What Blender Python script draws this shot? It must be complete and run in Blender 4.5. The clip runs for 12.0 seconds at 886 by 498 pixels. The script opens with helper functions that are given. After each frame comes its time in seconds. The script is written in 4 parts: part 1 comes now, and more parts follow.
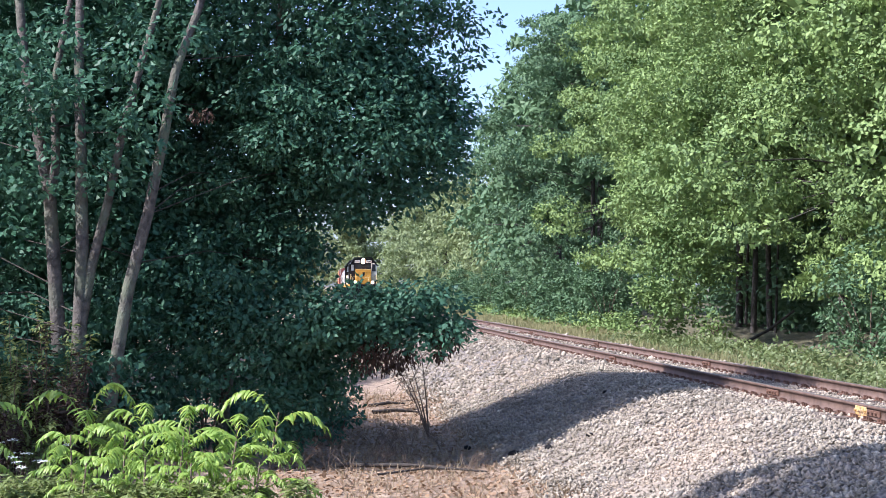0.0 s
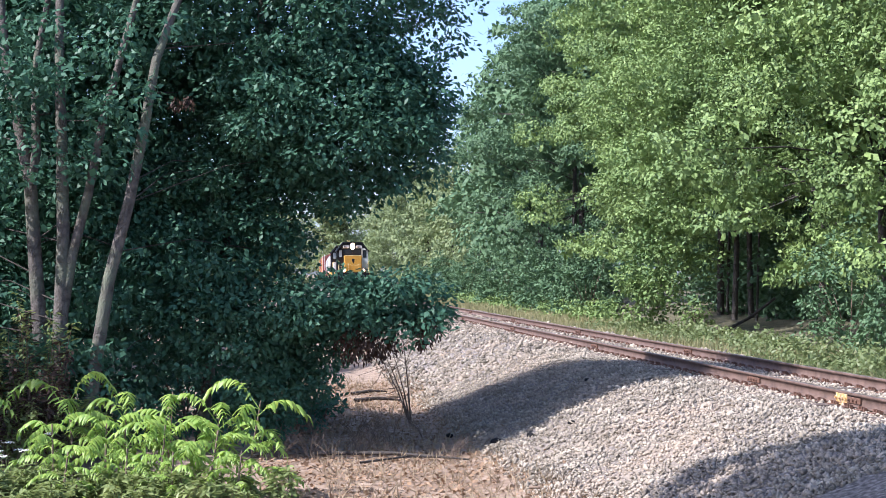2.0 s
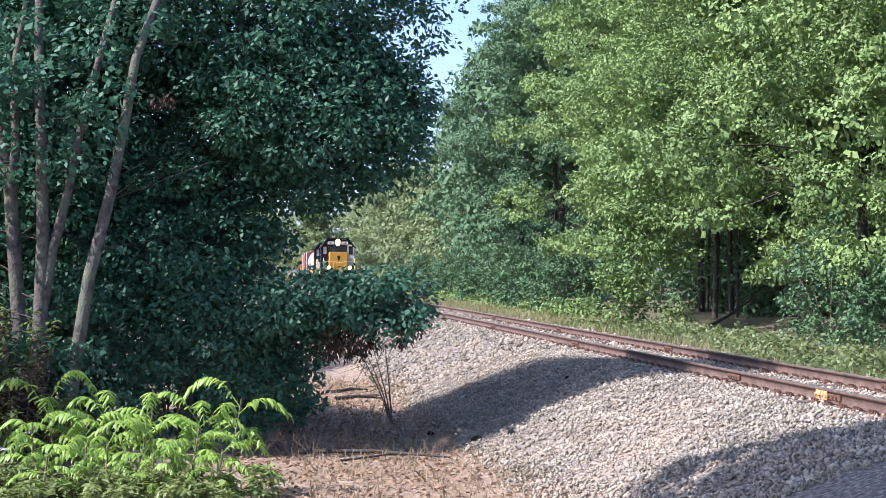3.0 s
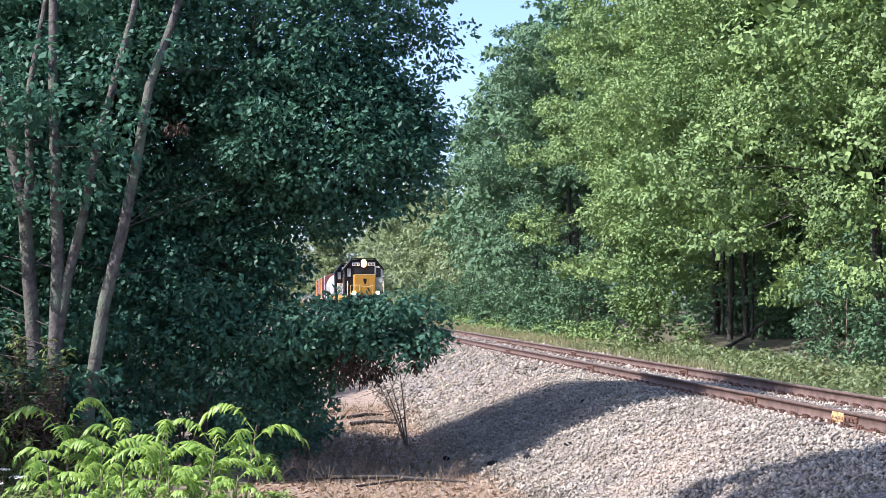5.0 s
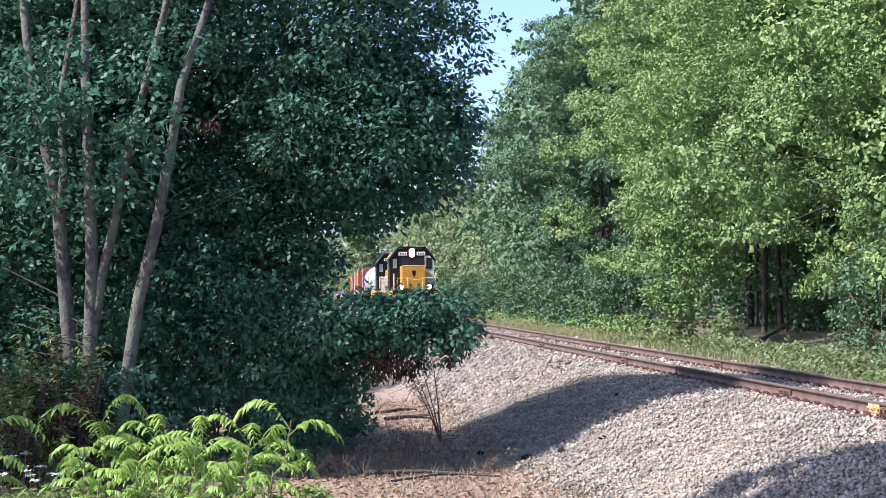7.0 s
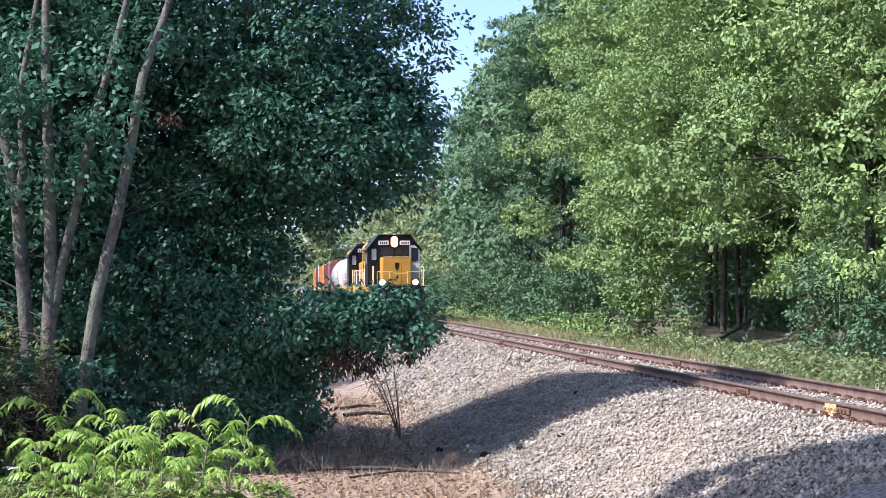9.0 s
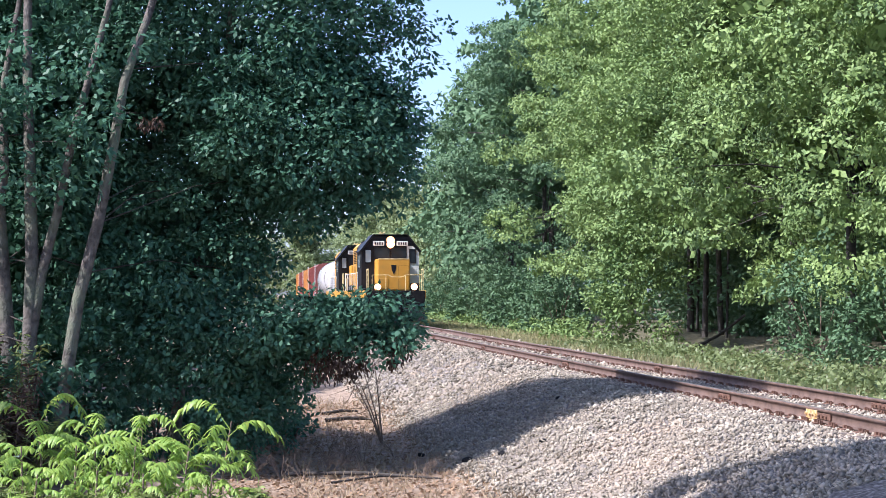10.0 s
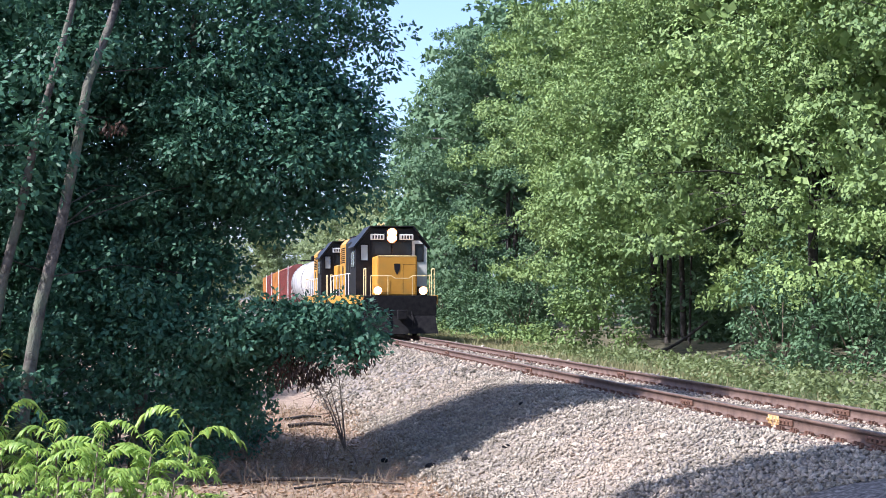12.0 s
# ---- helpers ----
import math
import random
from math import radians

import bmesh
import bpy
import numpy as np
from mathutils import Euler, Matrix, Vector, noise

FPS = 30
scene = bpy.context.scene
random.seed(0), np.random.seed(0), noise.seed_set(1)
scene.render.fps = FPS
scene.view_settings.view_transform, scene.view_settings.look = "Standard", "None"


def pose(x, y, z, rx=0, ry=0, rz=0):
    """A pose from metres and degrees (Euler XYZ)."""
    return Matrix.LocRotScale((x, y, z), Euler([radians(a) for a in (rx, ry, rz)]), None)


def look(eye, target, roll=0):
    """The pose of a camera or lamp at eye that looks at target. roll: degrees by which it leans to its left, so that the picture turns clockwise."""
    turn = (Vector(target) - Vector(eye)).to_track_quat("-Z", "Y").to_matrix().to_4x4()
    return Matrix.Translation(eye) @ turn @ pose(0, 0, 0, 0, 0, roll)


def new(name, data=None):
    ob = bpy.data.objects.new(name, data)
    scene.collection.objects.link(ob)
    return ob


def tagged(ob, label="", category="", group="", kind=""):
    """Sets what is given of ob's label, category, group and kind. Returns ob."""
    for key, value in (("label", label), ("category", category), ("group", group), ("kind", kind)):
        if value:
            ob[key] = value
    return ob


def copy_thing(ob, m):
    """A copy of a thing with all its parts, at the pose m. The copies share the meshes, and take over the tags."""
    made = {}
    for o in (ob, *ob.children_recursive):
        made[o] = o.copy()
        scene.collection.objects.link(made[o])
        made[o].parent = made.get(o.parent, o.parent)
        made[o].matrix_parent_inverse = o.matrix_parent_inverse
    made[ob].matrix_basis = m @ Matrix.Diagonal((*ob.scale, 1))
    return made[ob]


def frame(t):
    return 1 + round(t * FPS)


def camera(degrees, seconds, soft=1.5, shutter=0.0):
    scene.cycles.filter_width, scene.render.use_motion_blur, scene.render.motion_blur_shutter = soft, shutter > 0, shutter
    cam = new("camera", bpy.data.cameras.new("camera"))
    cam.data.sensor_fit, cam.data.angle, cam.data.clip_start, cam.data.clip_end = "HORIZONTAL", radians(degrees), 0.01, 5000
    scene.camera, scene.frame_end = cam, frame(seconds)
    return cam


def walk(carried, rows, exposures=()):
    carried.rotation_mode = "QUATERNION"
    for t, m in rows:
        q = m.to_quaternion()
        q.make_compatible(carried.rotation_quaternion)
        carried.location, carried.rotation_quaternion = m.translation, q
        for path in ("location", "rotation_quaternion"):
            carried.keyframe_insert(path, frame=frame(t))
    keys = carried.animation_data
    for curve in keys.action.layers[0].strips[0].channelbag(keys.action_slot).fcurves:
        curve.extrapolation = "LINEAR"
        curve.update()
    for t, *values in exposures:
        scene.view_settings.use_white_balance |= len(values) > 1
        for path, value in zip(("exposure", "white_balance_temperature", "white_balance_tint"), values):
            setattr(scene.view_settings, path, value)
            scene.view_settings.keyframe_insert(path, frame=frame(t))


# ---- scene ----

# World: x right, y ahead, z up; z = 0 is the top of the rails.
cam = camera(30.0, 12.0, soft=0.75)
EYE = 1.53
TURNS = [  # seconds, yaw, pitch, roll of the hand-held camera
    (0.0, 2.907, 1.283, -0.338), (0.5, 2.708, 1.132, -0.335), (1.0, 2.553, 1.033, -0.326),
    (1.5, 2.457, 0.952, -0.267), (2.0, 2.279, 0.875, -0.252), (2.5, 2.007, 0.802, -0.254),
    (3.0, 1.613, 0.801, -0.178), (4.8, 1.871, 1.594, 0.215), (5.0, 2.109, 1.652, 0.289),
    (5.5, 2.771, 1.702, 0.455), (6.0, 3.285, 1.665, 0.671), (6.5, 3.393, 1.585, 0.806),
    (7.0, 3.248, 1.474, 0.737), (9.0, 1.877, 1.352, 0.216), (9.5, 1.559, 1.441, 0.185),
    (10.0, 1.258, 1.532, 0.112), (10.5, 0.913, 1.649, 0.152), (11.0, 0.601, 1.725, 0.055),
    (11.5, 0.299, 1.742, 0.003), (12.0, 0.0, 1.723, 0.0),
]
walk(cam, [(t, pose(0, 0, EYE, 90 + p, r, w)) for t, w, p, r in TURNS], [(0.0, 1.42, 5550, 20), (12.0, 1.42, 5550, 20)])

# ---- light ----
SUN_EL, SUN_AZ = 47.0, 23.0   # height of the sun; its light runs to the right and a little away
world = bpy.data.worlds.new("sky")
scene.world = world
world.use_nodes = True
wn = world.node_tree.nodes
sky = wn.new("ShaderNodeTexSky")
sky.sky_type, sky.sun_disc = "NISHITA", False
sky.sun_elevation, sky.sun_rotation = radians(SUN_EL), radians(270 - SUN_AZ)
sky.air_density, sky.dust_density = 0.75, 1.6
wn["Background"].inputs["Strength"].default_value = 0.115
world.node_tree.links.new(sky.outputs[0], wn["Background"].inputs["Color"])
sun_data = bpy.data.lights.new("sun", "SUN")
sun_data.energy, sun_data.angle, sun_data.color = 3.7, radians(0.6), (1.0, 0.91, 0.78)
ray = Vector((math.cos(radians(SUN_EL)) * math.cos(radians(SUN_AZ)), math.cos(radians(SUN_EL)) * math.sin(radians(SUN_AZ)), -math.sin(radians(SUN_EL))))
sun_ob = new("sun", sun_data)
sun_ob.matrix_world = look(Vector((-30, 0, 40)), Vector((-30, 0, 40)) + ray)

# ---- materials ----


def mat(name, stops, scale=6.0, rough=0.7, metal=0.0, bump=0.0, bump_scale=40.0, vary=0.0, stain=None, stain_scale=1.2, spec=0.5):
    """Noise between colour stops, a second large noise for stains, bump, and a tint from one object to the next."""
    m = bpy.data.materials.new(name)
    m.use_nodes = True
    nt, n, ln = m.node_tree, m.node_tree.nodes, m.node_tree.links.new
    b = n["Principled BSDF"]
    co = n.new("ShaderNodeTexCoord")
    no = n.new("ShaderNodeTexNoise")
    no.inputs["Scale"].default_value, no.inputs["Detail"].default_value = scale, 6
    ln(co.outputs["Object"], no.inputs["Vector"])
    ramp = n.new("ShaderNodeValToRGB")
    el = ramp.color_ramp.elements
    el[0].position, el[1].position = 0.3, 0.7
    el[0].color, el[1].color = (*stops[0], 1), (*stops[-1], 1)
    for i, c in enumerate(stops[1:-1]):
        e = el.new(0.3 + 0.4 * (i + 1) / (len(stops) - 1))
        e.color = (*c, 1)
    ln(no.outputs["Fac"], ramp.inputs["Fac"])
    col = ramp.outputs["Color"]
    if stain:
        n2 = n.new("ShaderNodeTexNoise")
        n2.inputs["Scale"].default_value, n2.inputs["Detail"].default_value = stain_scale, 4
        ln(co.outputs["Object"], n2.inputs["Vector"])
        r2 = n.new("ShaderNodeValToRGB")
        r2.color_ramp.elements[0].position, r2.color_ramp.elements[1].position = 0.48, 0.68
        ln(n2.outputs["Fac"], r2.inputs["Fac"])
        mx = n.new("ShaderNodeMix")
        mx.data_type = "RGBA"
        ln(r2.outputs["Color"], mx.inputs["Factor"])
        ln(col, mx.inputs["A"])
        mx.inputs["B"].default_value = (*stain, 1)
        col = mx.outputs["Result"]
    if vary:
        oi = n.new("ShaderNodeObjectInfo")
        geo = n.new("ShaderNodeNewGeometry")
        ad = n.new("ShaderNodeMath")
        ad.operation = "ADD"
        ln(oi.outputs["Random"], ad.inputs[0])
        ln(geo.outputs["Random Per Island"], ad.inputs[1])
        mr = n.new("ShaderNodeMapRange")
        mr.inputs["From Max"].default_value = 2.0
        mr.inputs["To Min"].default_value, mr.inputs["To Max"].default_value = 1 - vary, 1 + vary
        ln(ad.outputs[0], mr.inputs["Value"])
        hs = n.new("ShaderNodeHueSaturation")
        ln(mr.outputs["Result"], hs.inputs["Value"])
        ln(col, hs.inputs["Color"])
        col = hs.outputs["Color"]
    ln(col, b.inputs["Base Color"])
    b.inputs["Roughness"].default_value, b.inputs["Metallic"].default_value = rough, metal
    b.inputs["Specular IOR Level"].default_value = spec
    if bump:
        nb = n.new("ShaderNodeTexNoise")
        nb.inputs["Scale"].default_value, nb.inputs["Detail"].default_value = bump_scale, 5
        ln(co.outputs["Object"], nb.inputs["Vector"])
        bp = n.new("ShaderNodeBump")
        bp.inputs["Strength"].default_value, bp.inputs["Distance"].default_value = bump, 0.03
        ln(nb.outputs["Fac"], bp.inputs["Height"])
        ln(bp.outputs["Normal"], b.inputs["Normal"])
    return m


def leaf_mat(name, dark, light, glow=0.35, rough=0.42, patch=0.5, single=False, spec=0.5):
    """Leaves: colour by leaf and by a broad noise, part of the light shines through."""
    m = bpy.data.materials.new(name)
    m.use_nodes = True
    n, ln = m.node_tree.nodes, m.node_tree.links.new
    b = n["Principled BSDF"]
    geo = n.new("ShaderNodeNewGeometry")
    co = n.new("ShaderNodeTexCoord")
    no = n.new("ShaderNodeTexNoise")
    no.inputs["Scale"].default_value, no.inputs["Detail"].default_value = patch, 3
    ln(co.outputs["Object"], no.inputs["Vector"])
    ad = n.new("ShaderNodeMath")
    ad.operation = "MULTIPLY_ADD"
    ad.inputs[1].default_value = 0.55 if single else 0.32
    ln(n.new("ShaderNodeObjectInfo").outputs["Random"] if single else geo.outputs["Random Per Island"], ad.inputs[0])
    mu = n.new("ShaderNodeMath")
    mu.operation = "MULTIPLY"
    mu.inputs[1].default_value = 0.6 if single else 0.8
    ln(no.outputs["Fac"], mu.inputs[0])
    ln(mu.outputs[0], ad.inputs[2])
    ramp = n.new("ShaderNodeValToRGB")
    ramp.color_ramp.elements[0].position, ramp.color_ramp.elements[1].position = 0.15, 0.9
    ramp.color_ramp.elements[0].color, ramp.color_ramp.elements[1].color = (*dark, 1), (*light, 1)
    ln(ad.outputs[0], ramp.inputs["Fac"])
    ln(ramp.outputs["Color"], b.inputs["Base Color"])
    b.inputs["Roughness"].default_value, b.inputs["Specular IOR Level"].default_value = rough, spec
    tr = n.new("ShaderNodeBsdfTranslucent")
    hs = n.new("ShaderNodeHueSaturation")
    hs.inputs["Hue"].default_value, hs.inputs["Saturation"].default_value, hs.inputs["Value"].default_value = 0.49, 1.0, 1.25
    ln(ramp.outputs["Color"], hs.inputs["Color"])
    ln(hs.outputs["Color"], tr.inputs["Color"])
    mix = n.new("ShaderNodeMixShader")
    mix.inputs["Fac"].default_value = glow
    ln(b.outputs[0], mix.inputs[1])
    ln(tr.outputs[0], mix.inputs[2])
    ln(mix.outputs[0], n["Material Output"].inputs["Surface"])
    return m


def lamp_mat(name, colour, strength):
    m = bpy.data.materials.new(name)
    m.use_nodes = True
    b = m.node_tree.nodes["Principled BSDF"]
    b.inputs["Base Color"].default_value = (*colour, 1)
    b.inputs["Emission Color"].default_value = (*colour, 1)
    b.inputs["Emission Strength"].default_value = strength
    return m


# the blue skylight of the shaded bank is put into this leaf colour
LEAF_SHADE = leaf_mat("shade_blue_leaf", (0.038, 0.10, 0.066), (0.092, 0.205, 0.122), 0.25, 0.5, spec=0.2)
LEAF_SUN = leaf_mat("locust_leaf", (0.044, 0.098, 0.034), (0.27, 0.375, 0.12), 0.15, 0.6, 0.35, False, 0.25)
LEAF_MID = leaf_mat("ash_leaf", (0.034, 0.085, 0.042), (0.15, 0.245, 0.115), 0.15, 0.6, 0.35, False, 0.25)
# far trees: their sunlit, misty paleness is put into the leaf colour
LEAF_FAR = leaf_mat("far_sunlit_leaf", (0.11, 0.165, 0.07), (0.29, 0.35, 0.15), 0.3, 0.6)
LEAF_SUMAC = leaf_mat("sumac_leaf", (0.14, 0.27, 0.04), (0.38, 0.52, 0.11), 0.4, 0.45, 2.0, True)
LEAF_WEED = leaf_mat("weed_leaf", (0.11, 0.16, 0.045), (0.28, 0.34, 0.12), 0.35, 0.55, 1.0)
LEAF_VINE = leaf_mat("vine_leaf", (0.08, 0.12, 0.04), (0.21, 0.26, 0.10), 0.3, 0.55, 1.0)
LEAF_DRY = leaf_mat("dry_leaf", (0.03, 0.02, 0.014), (0.085, 0.047, 0.03), 0.15, 0.7, 1.0)
GRASS = leaf_mat("verge_grass", (0.13, 0.15, 0.05), (0.40, 0.36, 0.18), 0.3, 0.7, 0.3)
STRAW = leaf_mat("dry_grass", (0.20, 0.15, 0.09), (0.38, 0.30, 0.19), 0.2, 0.8, 1.0)
LITTER = leaf_mat("dead_leaf", (0.10, 0.06, 0.035), (0.40, 0.27, 0.16), 0.1, 0.8, 1.0)
PETAL = mat("white_petal", [(0.7, 0.7, 0.62), (0.8, 0.8, 0.74)], rough=0.8)
BARK = mat("grey_bark", [(0.04, 0.035, 0.03), (0.095, 0.084, 0.073), (0.15, 0.133, 0.113)], 9, 0.9, bump=0.8, bump_scale=25, stain=(0.13, 0.15, 0.10))
BARK_DARK = mat("dark_bark", [(0.03, 0.026, 0.022), (0.075, 0.064, 0.054)], 9, 0.9, bump=0.8, bump_scale=25)
TWIG = mat("dead_twig", [(0.12, 0.085, 0.06), (0.24, 0.18, 0.13)], 12, 0.9)
STONE = mat("limestone_ballast", [(0.13, 0.112, 0.082), (0.27, 0.236, 0.18), (0.41, 0.365, 0.285)], 3.0, 0.85, vary=0.7, stain=(0.34, 0.28, 0.21), stain_scale=0.5)
BED = mat("ballast_bed", [(0.05, 0.043, 0.036), (0.15, 0.13, 0.11), (0.32, 0.29, 0.25)], 18, 0.9, bump=1.0, bump_scale=20, stain=(0.30, 0.25, 0.19), stain_scale=0.4)
DIRT = mat("dirt_and_litter", [(0.13, 0.09, 0.06), (0.27, 0.20, 0.14), (0.37, 0.29, 0.21)], 7, 0.95, bump=1.0, bump_scale=14, stain=(0.20, 0.14, 0.09), stain_scale=0.7)
TURF = mat("verge_soil", [(0.045, 0.045, 0.022), (0.09, 0.085, 0.045), (0.15, 0.13, 0.075)], 5, 0.95, bump=1.0, bump_scale=12)
RAIL = mat("rusty_rail_steel", [(0.075, 0.046, 0.034), (0.155, 0.10, 0.075)], 5, 0.75, 0.0, bump=0.2, bump_scale=60, stain=(0.14, 0.09, 0.07))
RAILTOP = mat("worn_rail_head", [(0.22, 0.17, 0.14), (0.34, 0.29, 0.26)], 8, 0.42, 0.7)
TIE = mat("weathered_tie_wood", [(0.07, 0.055, 0.045), (0.20, 0.16, 0.13)], 11, 0.9, bump=0.6, bump_scale=30, vary=0.3)
RUST = mat("rusted_iron", [(0.07, 0.035, 0.022), (0.16, 0.085, 0.055)], 20, 0.85, vary=0.3)
MARK = mat("worn_yellow_paint", [(0.30, 0.17, 0.06), (0.58, 0.38, 0.14), (0.66, 0.58, 0.44)], 16, 0.8, stain=(0.17, 0.10, 0.06), stain_scale=14)
YELLOW = mat("loco_yellow", [(0.50, 0.24, 0.022), (0.58, 0.29, 0.03)], 3, 0.45, stain=(0.40, 0.22, 0.035), stain_scale=1.5)
RIM = mat("pale_yellow_rail", [(0.66, 0.52, 0.22), (0.74, 0.62, 0.32)], 5, 0.5)
BLACK = mat("loco_black", [(0.005, 0.005, 0.007), (0.012, 0.012, 0.014)], 4, 0.5, stain=(0.02, 0.018, 0.016), stain_scale=1.2, spec=0.25)
UNDER = mat("sooty_underframe", [(0.006, 0.006, 0.008), (0.018, 0.018, 0.018)], 6, 0.8, bump=0.3, bump_scale=20, spec=0.12)
CREAM = mat("cream_panel", [(0.60, 0.61, 0.52), (0.70, 0.70, 0.62)], 3, 0.5, stain=(0.34, 0.34, 0.28), stain_scale=2)
WHITE = mat("white_paint", [(0.66, 0.66, 0.63), (0.78, 0.78, 0.75)], 4, 0.5)
TANK = mat("grey_tank_paint", [(0.34, 0.34, 0.34), (0.46, 0.46, 0.45)], 2, 0.5, stain=(0.30, 0.28, 0.25), stain_scale=0.8)
RED = mat("oxide_red_paint", [(0.20, 0.055, 0.045), (0.30, 0.09, 0.07)], 2, 0.65, stain=(0.14, 0.06, 0.05), stain_scale=0.8)
ORANGE = mat("faded_orange_paint", [(0.45, 0.20, 0.05), (0.58, 0.30, 0.08)], 2, 0.65, stain=(0.25, 0.12, 0.05), stain_scale=0.8)
GLASS = mat("cab_glass", [(0.05, 0.06, 0.07), (0.07, 0.08, 0.09)], 2, 0.06, spec=0.9)
DARKGLASS = mat("dark_glass", [(0.015, 0.02, 0.025), (0.025, 0.03, 0.035)], 2, 0.25, spec=0.3)
HEADLAMP = lamp_mat("headlight_glow", (1.0, 0.72, 0.45), 90.0)
DITCHLAMP = lamp_mat("ditch_light_glow", (1.0, 0.80, 0.58), 40.0)
# orange glare round the lamps, painted as emission on a ring
HALO = lamp_mat("orange_halo", (1.0, 0.40, 0.14), 0.12)
BOARDLAMP = lamp_mat("number_board_glow", (0.55, 0.54, 0.50), 0.12)

# ---- mesh helpers ----


def link(name, mesh, material, parent=None, label=""):
    if material and not mesh.materials:
        mesh.materials.append(material)
    ob = new(name, mesh)
    if parent:
        ob.parent = parent
    if label:
        ob["label"] = label
    return ob


def part(name, bm, material, parent, label=""):
    me = bpy.data.meshes.new(name)
    bm.to_mesh(me)
    bm.free()
    return link(name, me, material, parent, label)


def solid(verts, faces, name="mesh"):
    """A mesh from arrays of verts (n,3) and equal-sided faces (m,k), quickly."""
    v, f = np.asarray(verts, dtype=np.float32), np.asarray(faces, dtype=np.int32)
    me = bpy.data.meshes.new(name)
    me.vertices.add(len(v))
    me.vertices.foreach_set("co", v.ravel())
    k = f.shape[1]
    me.loops.add(f.size)
    me.loops.foreach_set("vertex_index", f.ravel())
    me.polygons.add(len(f))
    me.polygons.foreach_set("loop_start", np.arange(0, f.size, k, dtype=np.int32))
    me.polygons.foreach_set("loop_total", np.full(len(f), k, dtype=np.int32))
    me.update(calc_edges=True)
    return me


def box(bm, x0, x1, y0, y1, z0, z1, bevel=0.0):
    r = bmesh.ops.create_cube(bm, size=1.0, matrix=Matrix.Translation(((x0 + x1) / 2, (y0 + y1) / 2, (z0 + z1) / 2)) @ Matrix.Diagonal((x1 - x0, y1 - y0, z1 - z0, 1)))
    if bevel:
        es = list({e for v in r["verts"] for e in v.link_edges})
        bmesh.ops.bevel(bm, geom=es, offset=bevel, segments=2, affect="EDGES", profile=0.5)


def boxes(*dims, bevel=0.0):
    bm = bmesh.new()
    for d in dims:
        box(bm, *d, bevel=bevel)
    return bm


def rod(bm, a, b, r, r2=None, n=8):
    a, b = Vector(a), Vector(b)
    d = b - a
    m = Matrix.Translation((a + b) / 2) @ d.to_track_quat("Z", "Y").to_matrix().to_4x4()
    bmesh.ops.create_cone(bm, cap_ends=True, segments=n, radius1=r, radius2=r if r2 is None else r2, depth=d.length, matrix=m)


def rods(*ends, r=0.02, n=6):
    bm = bmesh.new()
    for a, b in ends:
        rod(bm, a, b, r, n=n)
    return bm


def prism(profile, y0, y1):
    """Closed profile of (x, z) drawn out from y0 to y1."""
    bm = bmesh.new()
    a = [bm.verts.new((x, y0, z)) for x, z in profile]
    b = [bm.verts.new((x, y1, z)) for x, z in profile]
    n = len(profile)
    bm.faces.new(a)
    bm.faces.new(b[::-1])
    for i in range(n):
        bm.faces.new((a[i], b[i], b[(i + 1) % n], a[(i + 1) % n]))
    bmesh.ops.recalc_face_normals(bm, faces=bm.faces)
    return bm


def tube(points, radii, n=7):
    """Arrays of a bent, tapering tube."""
    pts = [Vector(p) for p in points]
    vs, fs = [], []
    for i, p in enumerate(pts):
        d = (pts[min(i + 1, len(pts) - 1)] - pts[max(i - 1, 0)]).normalized()
        u = d.cross(Vector((0.31, 0.9, 0.2))).normalized()
        w = d.cross(u)
        for k in range(n):
            a = 2 * math.pi * k / n
            vs.append(p + (u * math.cos(a) + w * math.sin(a)) * radii[i])
    for i in range(len(pts) - 1):
        for k in range(n):
            fs.append((i * n + k, i * n + (k + 1) % n, (i + 1) * n + (k + 1) % n, (i + 1) * n + k))
    return vs, fs


def tubes(list_of, n=7):
    V, F = [], []
    for pts, rad in list_of:
        v, f = tube(pts, rad, n)
        F += [tuple(i + len(V) for i in q) for q in f]
        V += v
    return solid([tuple(v) for v in V], F)


def unit(a):
    return a / (np.linalg.norm(a, axis=1, keepdims=True) + 1e-9)


def leaves(rng, at, way, up, length, width, pointed=True):
    """One leaf at each place: way is its long axis, up its face. Six corners with a slight fold, or four for far ones."""
    way = unit(way)
    side = unit(np.cross(way, up))
    face = np.cross(side, way)
    n = len(at)
    L = (length * rng.uniform(0.7, 1.25, n))[:, None]
    W = (width * rng.uniform(0.75, 1.25, n))[:, None]
    if pointed:
        rowsv = [at, at + way * L * 0.35 + side * W * 0.5 + face * W * 0.12, at + way * L * 0.72 + side * W * 0.38 - face * W * 0.02,
                 at + way * L - face * L * 0.12, at + way * L * 0.72 - side * W * 0.38 - face * W * 0.02, at + way * L * 0.35 - side * W * 0.5 + face * W * 0.12]
    else:
        rowsv = [at, at + way * L * 0.5 + side * W * 0.5, at + way * L - face * L * 0.1, at + way * L * 0.5 - side * W * 0.5]
    k = len(rowsv)
    v = np.stack(rowsv, 1).reshape(-1, 3)
    return v, np.arange(n * k).reshape(n, k)


def ball(rng, n, shell=0.5):
    d = unit(rng.normal(size=(n, 3)))
    return d * (rng.uniform(shell ** 3, 1, n) ** (1 / 3))[:, None]


